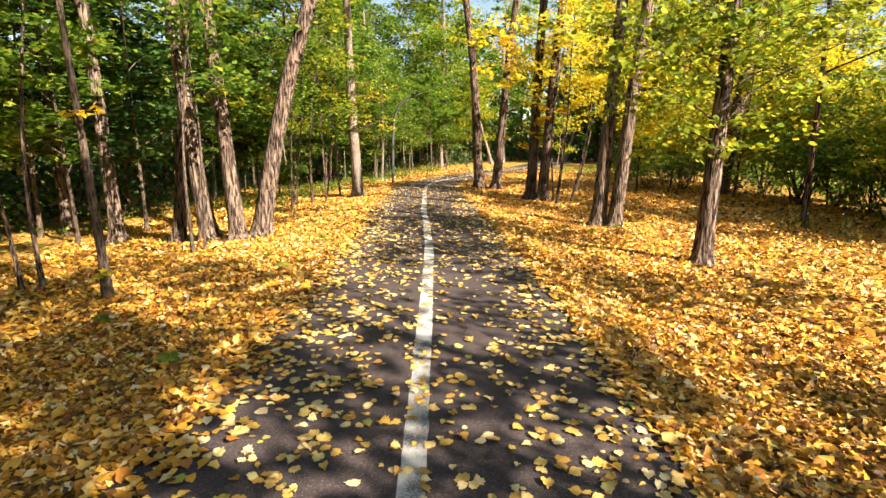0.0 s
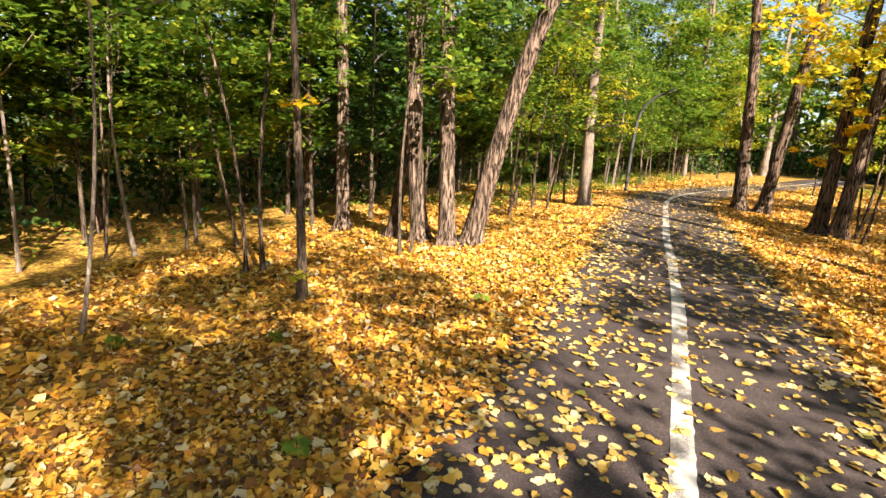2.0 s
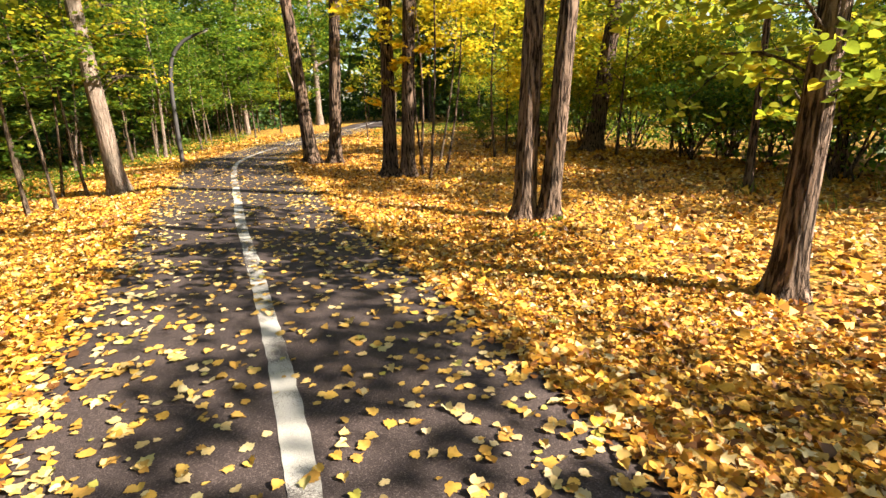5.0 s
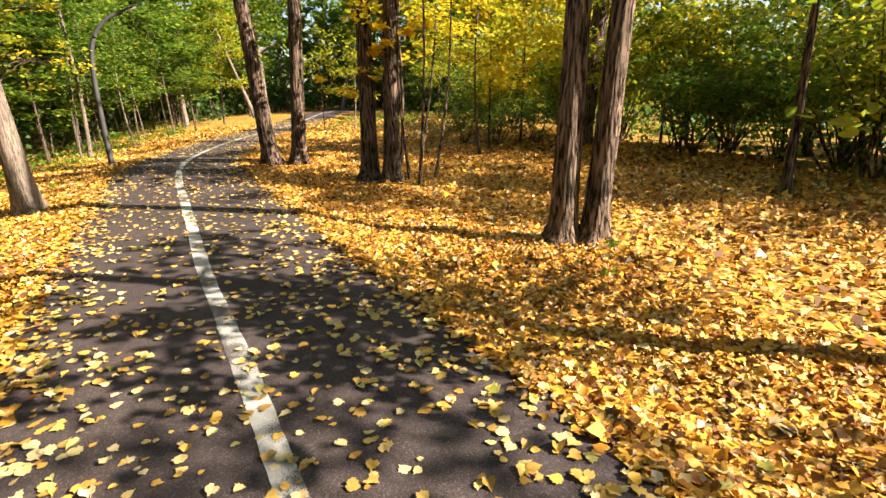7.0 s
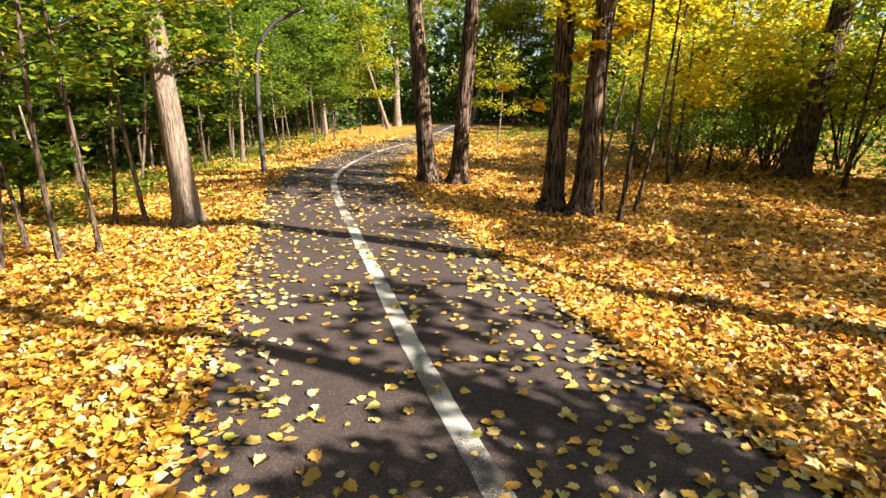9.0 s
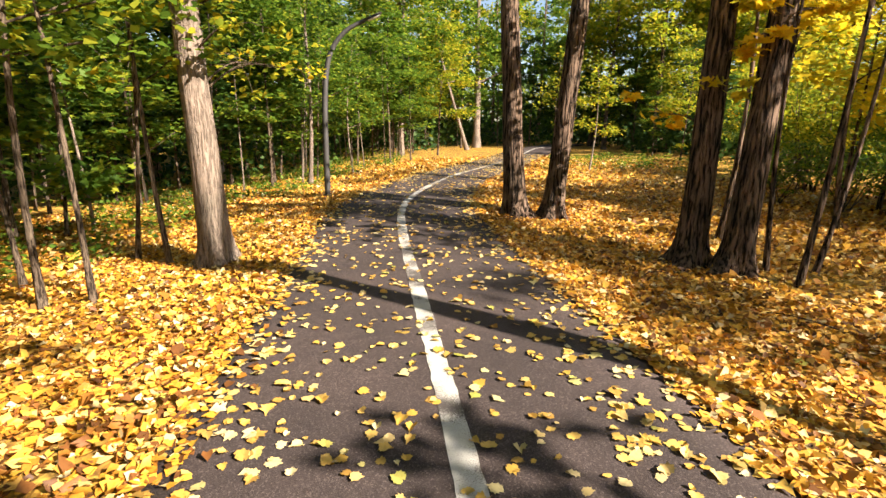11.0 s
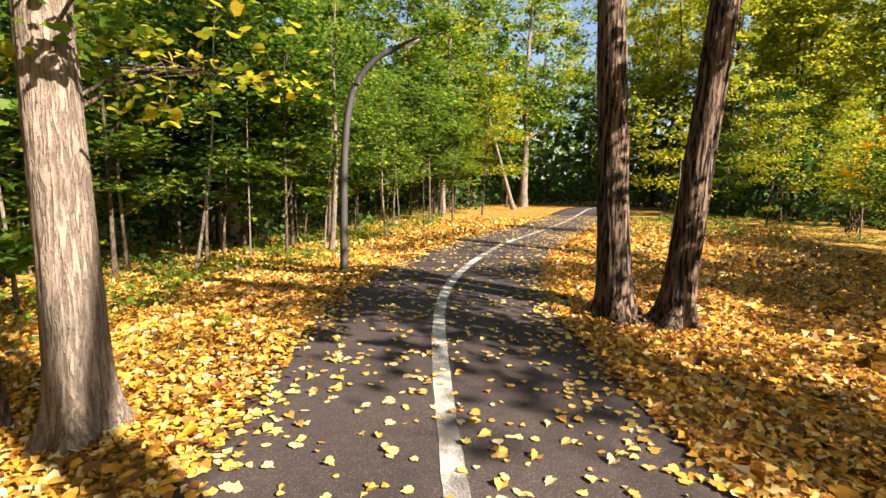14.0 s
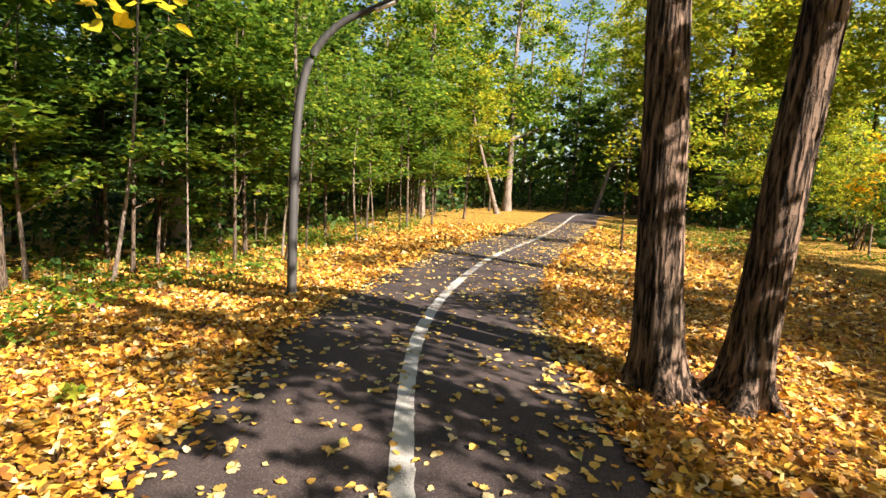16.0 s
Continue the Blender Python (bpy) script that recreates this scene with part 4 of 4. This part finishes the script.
def litter(name, d_lo, d_hi, y_lo, y_hi, per_m2, size, seed, sides=(-1, 1), form=OVAL):
    r = np.random.default_rng(seed)
    n = int((d_hi - d_lo) * (y_hi - y_lo) * per_m2)
    for side in sides:
        d = side * r.uniform(d_lo, d_hi, n)
        y = r.uniform(y_lo, y_hi, n)
        x = centre_x(y) + d
        pl = on_floor(x, y, 0.008, 0.035, r)
        tagged(new(name, leaves_data(name, pl, r.uniform(0.4, 1.2, n) * np.where(r.uniform(0, 1, n) < 0.15, 1.6, 1.0) * size, LITTER, form, 0.36, seed + side, 0.0, 2.1, 0.07)),
               "thick carpet of yellow and brown fallen linden leaves", "fallen leaves", kind="stuff")


litter("leaf_litter", 1.44, 4.2, 1.0, 14.0, 940, 0.05, 50)
litter("leaf_litter", 1.44, 4.2, 14.0, 27.5, 600, 0.055, 52)
litter("leaf_litter", 4.2, 9.0, 1.0, 28.0, 230, 0.085, 54, form=KITE)
litter("leaf_litter", 1.44, 6.0, -5.0, 1.0, 80, 0.1, 58, form=KITE)
litter("leaf_litter", 1.44, 9.0, 27.5, 42.0, 90, 0.11, 56, form=KITE)
litter("leaf_litter", 9.0, 13.5, 8.0, 30.0, 100, 0.11, 64, sides=(1,), form=KITE)


def path_leaves():
    """Leaves that lie loose on the asphalt; those of the first stretch are parts of the path."""
    r = np.random.default_rng(60)
    n = 18000
    y = r.uniform(1.0, 44.0, n)
    d = r.uniform(-HALF, HALF, n)
    near = r.integers(0, n, n)
    huddle = r.uniform(0, 1, n) < 0.45
    y = np.where(huddle, y[near] + r.normal(0, 0.055, n), y)
    d = np.where(huddle, np.clip(d[near] + r.normal(0, 0.055, n), -HALF, HALF), d)
    edge = np.clip((np.abs(d) - 0.75) / 0.6, 0, 1)
    patch = 0.5 + 0.5 * np.sin(1.1 * y + 2.0 * d) * np.sin(0.7 * y - 1.3 * d + 1)
    early = np.interp(y, [0, 9, 16, 24], [1.0, 0.9, 0.65, 0.5])
    left_more = np.where(d < -0.4, np.interp(y, [0, 7, 12], [0.7, 0.4, 0.0]), 0)
    keep = r.uniform(0, 1, n) < early * (0.36 + 0.28 * patch) + 0.9 * edge * early + left_more
    y, d = y[keep], d[keep]
    x = centre_x(y) + d
    z = path_z(d, y) + 0.007 + r.uniform(0, 0.006, len(y))
    pl = np.stack([x, y, z], -1)
    single = np.where((y > 2.6) & (y < 9.0) & (np.abs(d) < 1.0))[0][:300]
    rest = np.setdiff1d(np.arange(len(y)), single)
    sheet = new("leaf_litter", leaves_data("leaf_litter", pl[rest], r.uniform(0.45, 1.25, len(rest)) * 0.064, FALLEN_SHEET, TOOTHED, 0.13, 61, 0.0, 1.3, 0.04))
    tagged(sheet, "single yellow leaves scattered over dark asphalt", "fallen leaves", kind="stuff")
    kinds = [leaves_data("fallen_leaf", np.zeros((1, 3)), [s_], FALLEN, TOOTHED, 0.1, 62 + k, 0.0, 1.3, 0.045) for k, s_ in enumerate((0.042, 0.054, 0.062, 0.07, 0.08, 0.05, 0.066, 0.058))]
    for i in single:
        ob = new("fallen_leaf", kinds[i % 8])
        ob.matrix_world = pose(*pl[i], 0, 0, r.uniform(0, 360))
        ob.parent = path
    # large maple leaves among the small ones
    m = 700
    y = r.uniform(1.5, 26.0, m)
    d = np.where(r.uniform(0, 1, m) < 0.5, -1, 1) * r.uniform(1.0, 3.8, m)
    x = centre_x(y) + d
    z = np.where(np.abs(d) < HALF, path_z(np.clip(d, -HALF, HALF), y) + 0.014, ground_z(x, y) + 0.05)
    tagged(new("leaf_litter", leaves_data("leaf_litter", np.stack([x, y, z], -1), r.uniform(0.7, 1.2, m) * 0.088, FALLEN_SHEET, MAPLE, 0.16, 65, 0.0, 1.4, 0.03)),
           "large yellow maple leaves lying among smaller leaves", "fallen leaves", kind="stuff")
    # drifts of leaves over the edges of the asphalt
    m = 8500
    y = r.uniform(1.0, 30.0, m)
    side = np.where(r.uniform(0, 1, m) < 0.5, -1, 1)
    d = side * (HALF + 0.05 - np.abs(r.normal(0, 1, m)) * np.where(side < 0, 0.16, 0.09) - np.where(side < 0, np.interp(y, [0, 7, 11], [0.25, 0.12, 0]), 0) * r.uniform(0, 1, m))
    x = centre_x(y) + d
    pl = np.stack([x, y, path_z(np.clip(d, -HALF, HALF), y) + 0.008 + r.uniform(0, 0.02, m)], -1)
    tagged(new("leaf_litter", leaves_data("leaf_litter", pl, r.uniform(0.7, 1.25, m) * 0.056, LITTER, OVAL, 0.22, 66)), "drift of yellow leaves along the asphalt edge", "fallen leaves", kind="stuff")


path_leaves()

# ---------------------------------------------------------------- grass and seedlings
BLADE = (np.array([(0.035, 0, 0), (-0.035, 0, 0), (-0.02, 0.1, 0.6), (0.0, 0.35, 1.0)]), [(0, 1, 2, 3)])


def grass(x0, x1, y0, y1, n, size, seed, label):
    r = np.random.default_rng(seed)
    cx_, cy_ = r.uniform(x0, x1, n // 14), r.uniform(y0, y1, n // 14)
    i = r.integers(0, len(cx_), n)
    x, y = cx_[i] + r.normal(0, 0.16, n), cy_[i] + r.normal(0, 0.16, n)
    keep = np.abs(off_path(x, y)) > HALF + 0.1
    x, y = x[keep], y[keep]
    pl = on_floor(x, y, -0.01, 0.005, r)
    tagged(new("grass", leaves_data("grass", pl, r.uniform(0.5, 1.3, len(x)) * size, GRASS, BLADE, 0.3, seed)), label, "grass", kind="stuff")


def weeds(x0, x1, y0, y1, n, high, seed, label):
    """Low broad-leaved ground plants in patches."""
    r = np.random.default_rng(seed)
    c = n // 40
    cx_, cy_, cs = r.uniform(x0, x1, c), r.uniform(y0, y1, c), r.uniform(0.5, 1.3, c)
    i = r.integers(0, c, n)
    x, y = cx_[i] + r.normal(0, 0.22, n), cy_[i] + r.normal(0, 0.22, n)
    d = off_path(x, y)
    keep = np.abs(d) > HALF + 0.35
    x, y, i = x[keep], y[keep], i[keep]
    pl = np.stack([x, y, ground_z(x, y) + r.uniform(0.02, 1.0, len(x)) * high * cs[i]], -1)
    tagged(new("weeds", leaves_data("weeds", pl, r.uniform(0.5, 1.2, len(x)) * 0.1, GREEN, KITE, 0.4, seed)), label, "weeds", kind="stuff")


weeds(-11, -4.8, 26.5, 36, 4200, 0.16, 70, "low green weeds on the verge by the lamp")
weeds(-7.5, -3.0, 33, 46, 3600, 0.35, 71, "green weeds along the edge of the woods")
weeds(3.5, 13, 34, 46, 4200, 0.25, 74, "low green plants at the far side of the clearing")
weeds(-9.5, -6, 18, 27, 2400, 0.3, 75, "low green plants at the edge of dark woods")
grass(2.5, 12, 28, 40, 3000, 0.1, 72, "thin short grass in the clearing")
grass(-10, -4.2, 25.5, 38, 5200, 0.11, 76, "short grass by the lamp")
grass(8.2, 11.5, 9, 14.5, 500, 0.2, 73, "pale grass tufts at the edge of shrubs")


def seedling(x, y, size, seed):
    r = np.random.default_rng(seed)
    root = tagged(new("seedling"), "small green maple seedling in fallen leaves", "seedling", "seedlings")
    root.location = (x, y, float(ground_z(x, y)))
    v, q = tube([(0, 0, -0.02), (0.01, 0, 0.06), (0.0, 0.01, 0.14 * size / 0.1)], [0.004, 0.003, 0.002], 5)
    mesh_part("stem", quads_data("stem", v, q, BARK_THIN), root)
    a = np.arange(7) * 2.4
    pl = np.stack([np.cos(a) * size * 0.6, np.sin(a) * size * 0.6, 0.07 + r.uniform(0, 0.07, 7)], -1)
    mesh_part("foliage", leaves_data("foliage", pl, r.uniform(0.6, 1.0, 7) * size, GREEN, MAPLE, 0.55, seed), root)


for k, (x, y, sz) in enumerate([(-2.25, 7.9, 0.11), (-2.6, 3.6, 0.12), (-1.9, 4.6, 0.1), (-2.9, 3.05, 0.11), (-3.0, 9.1, 0.1), (-3.6, 6.0, 0.1), (-5.1, 5.3, 0.11), (-2.3, 9.9, 0.09), (3.0, 12.2, 0.1), (3.7, 13.0, 0.1), (-4.2, 21.6, 0.12)]):
    seedling(x, y, sz, 200 + k)



def fallen_twig(x, y, length, turn, seed):
    r = np.random.default_rng(seed)
    root = tagged(new("fallen_twig"), "thin dark fallen twig lying on yellow leaves", "twig", "fallen twigs")
    d = float(off_path(x, y))
    root.location = (x, y, float(path_z(d, y)) + 0.01 if abs(d) < HALF else float(ground_z(x, y)) + 0.035)
    root.rotation_euler = (0, 0, turn)
    p = spline([(0, 0, 0), (length * 0.35, r.normal(0, 0.03), 0.02), (length * 0.7, r.normal(0, 0.04), 0.03), (length, r.normal(0, 0.05), 0.0)], 12)
    v, q = tube(p, np.linspace(0.008, 0.003, 12), 6, 0.15)
    mesh_part("stick", quads_data("stick", v, q, BARK_DARK), root)
    e = p[6]
    v, q = tube(spline([e, e + (0.05, 0.06, 0.02), e + (0.12, 0.1, 0.0)], 6), np.linspace(0.004, 0.002, 6), 5)
    mesh_part("side_shoot", quads_data("side_shoot", v, q, BARK_DARK), root)


for k, (x, y, ln, a) in enumerate([(1.9, 12.1, 0.4, 0.4), (-0.9, 20.9, 0.3, 1.9), (2.6, 9.2, 0.5, 2.5), (-2.6, 6.1, 0.45, 0.9), (-3.4, 9.6, 0.6, 2.9), (1.4, 18.6, 0.35, 0.2), (-3.3, 16.0, 0.5, 1.2),
                                   (2.4, 16.8, 0.6, 2.2), (-2.4, 13.0, 0.35, 0.5), (1.3, 22.3, 0.4, 2.7), (-3.9, 23.2, 0.4, 1.6), (3.0, 7.0, 0.4, 0.1), (-0.62, 21.15, 0.18, 0.3)]):
    fallen_twig(x, y, ln, a, 300 + k)
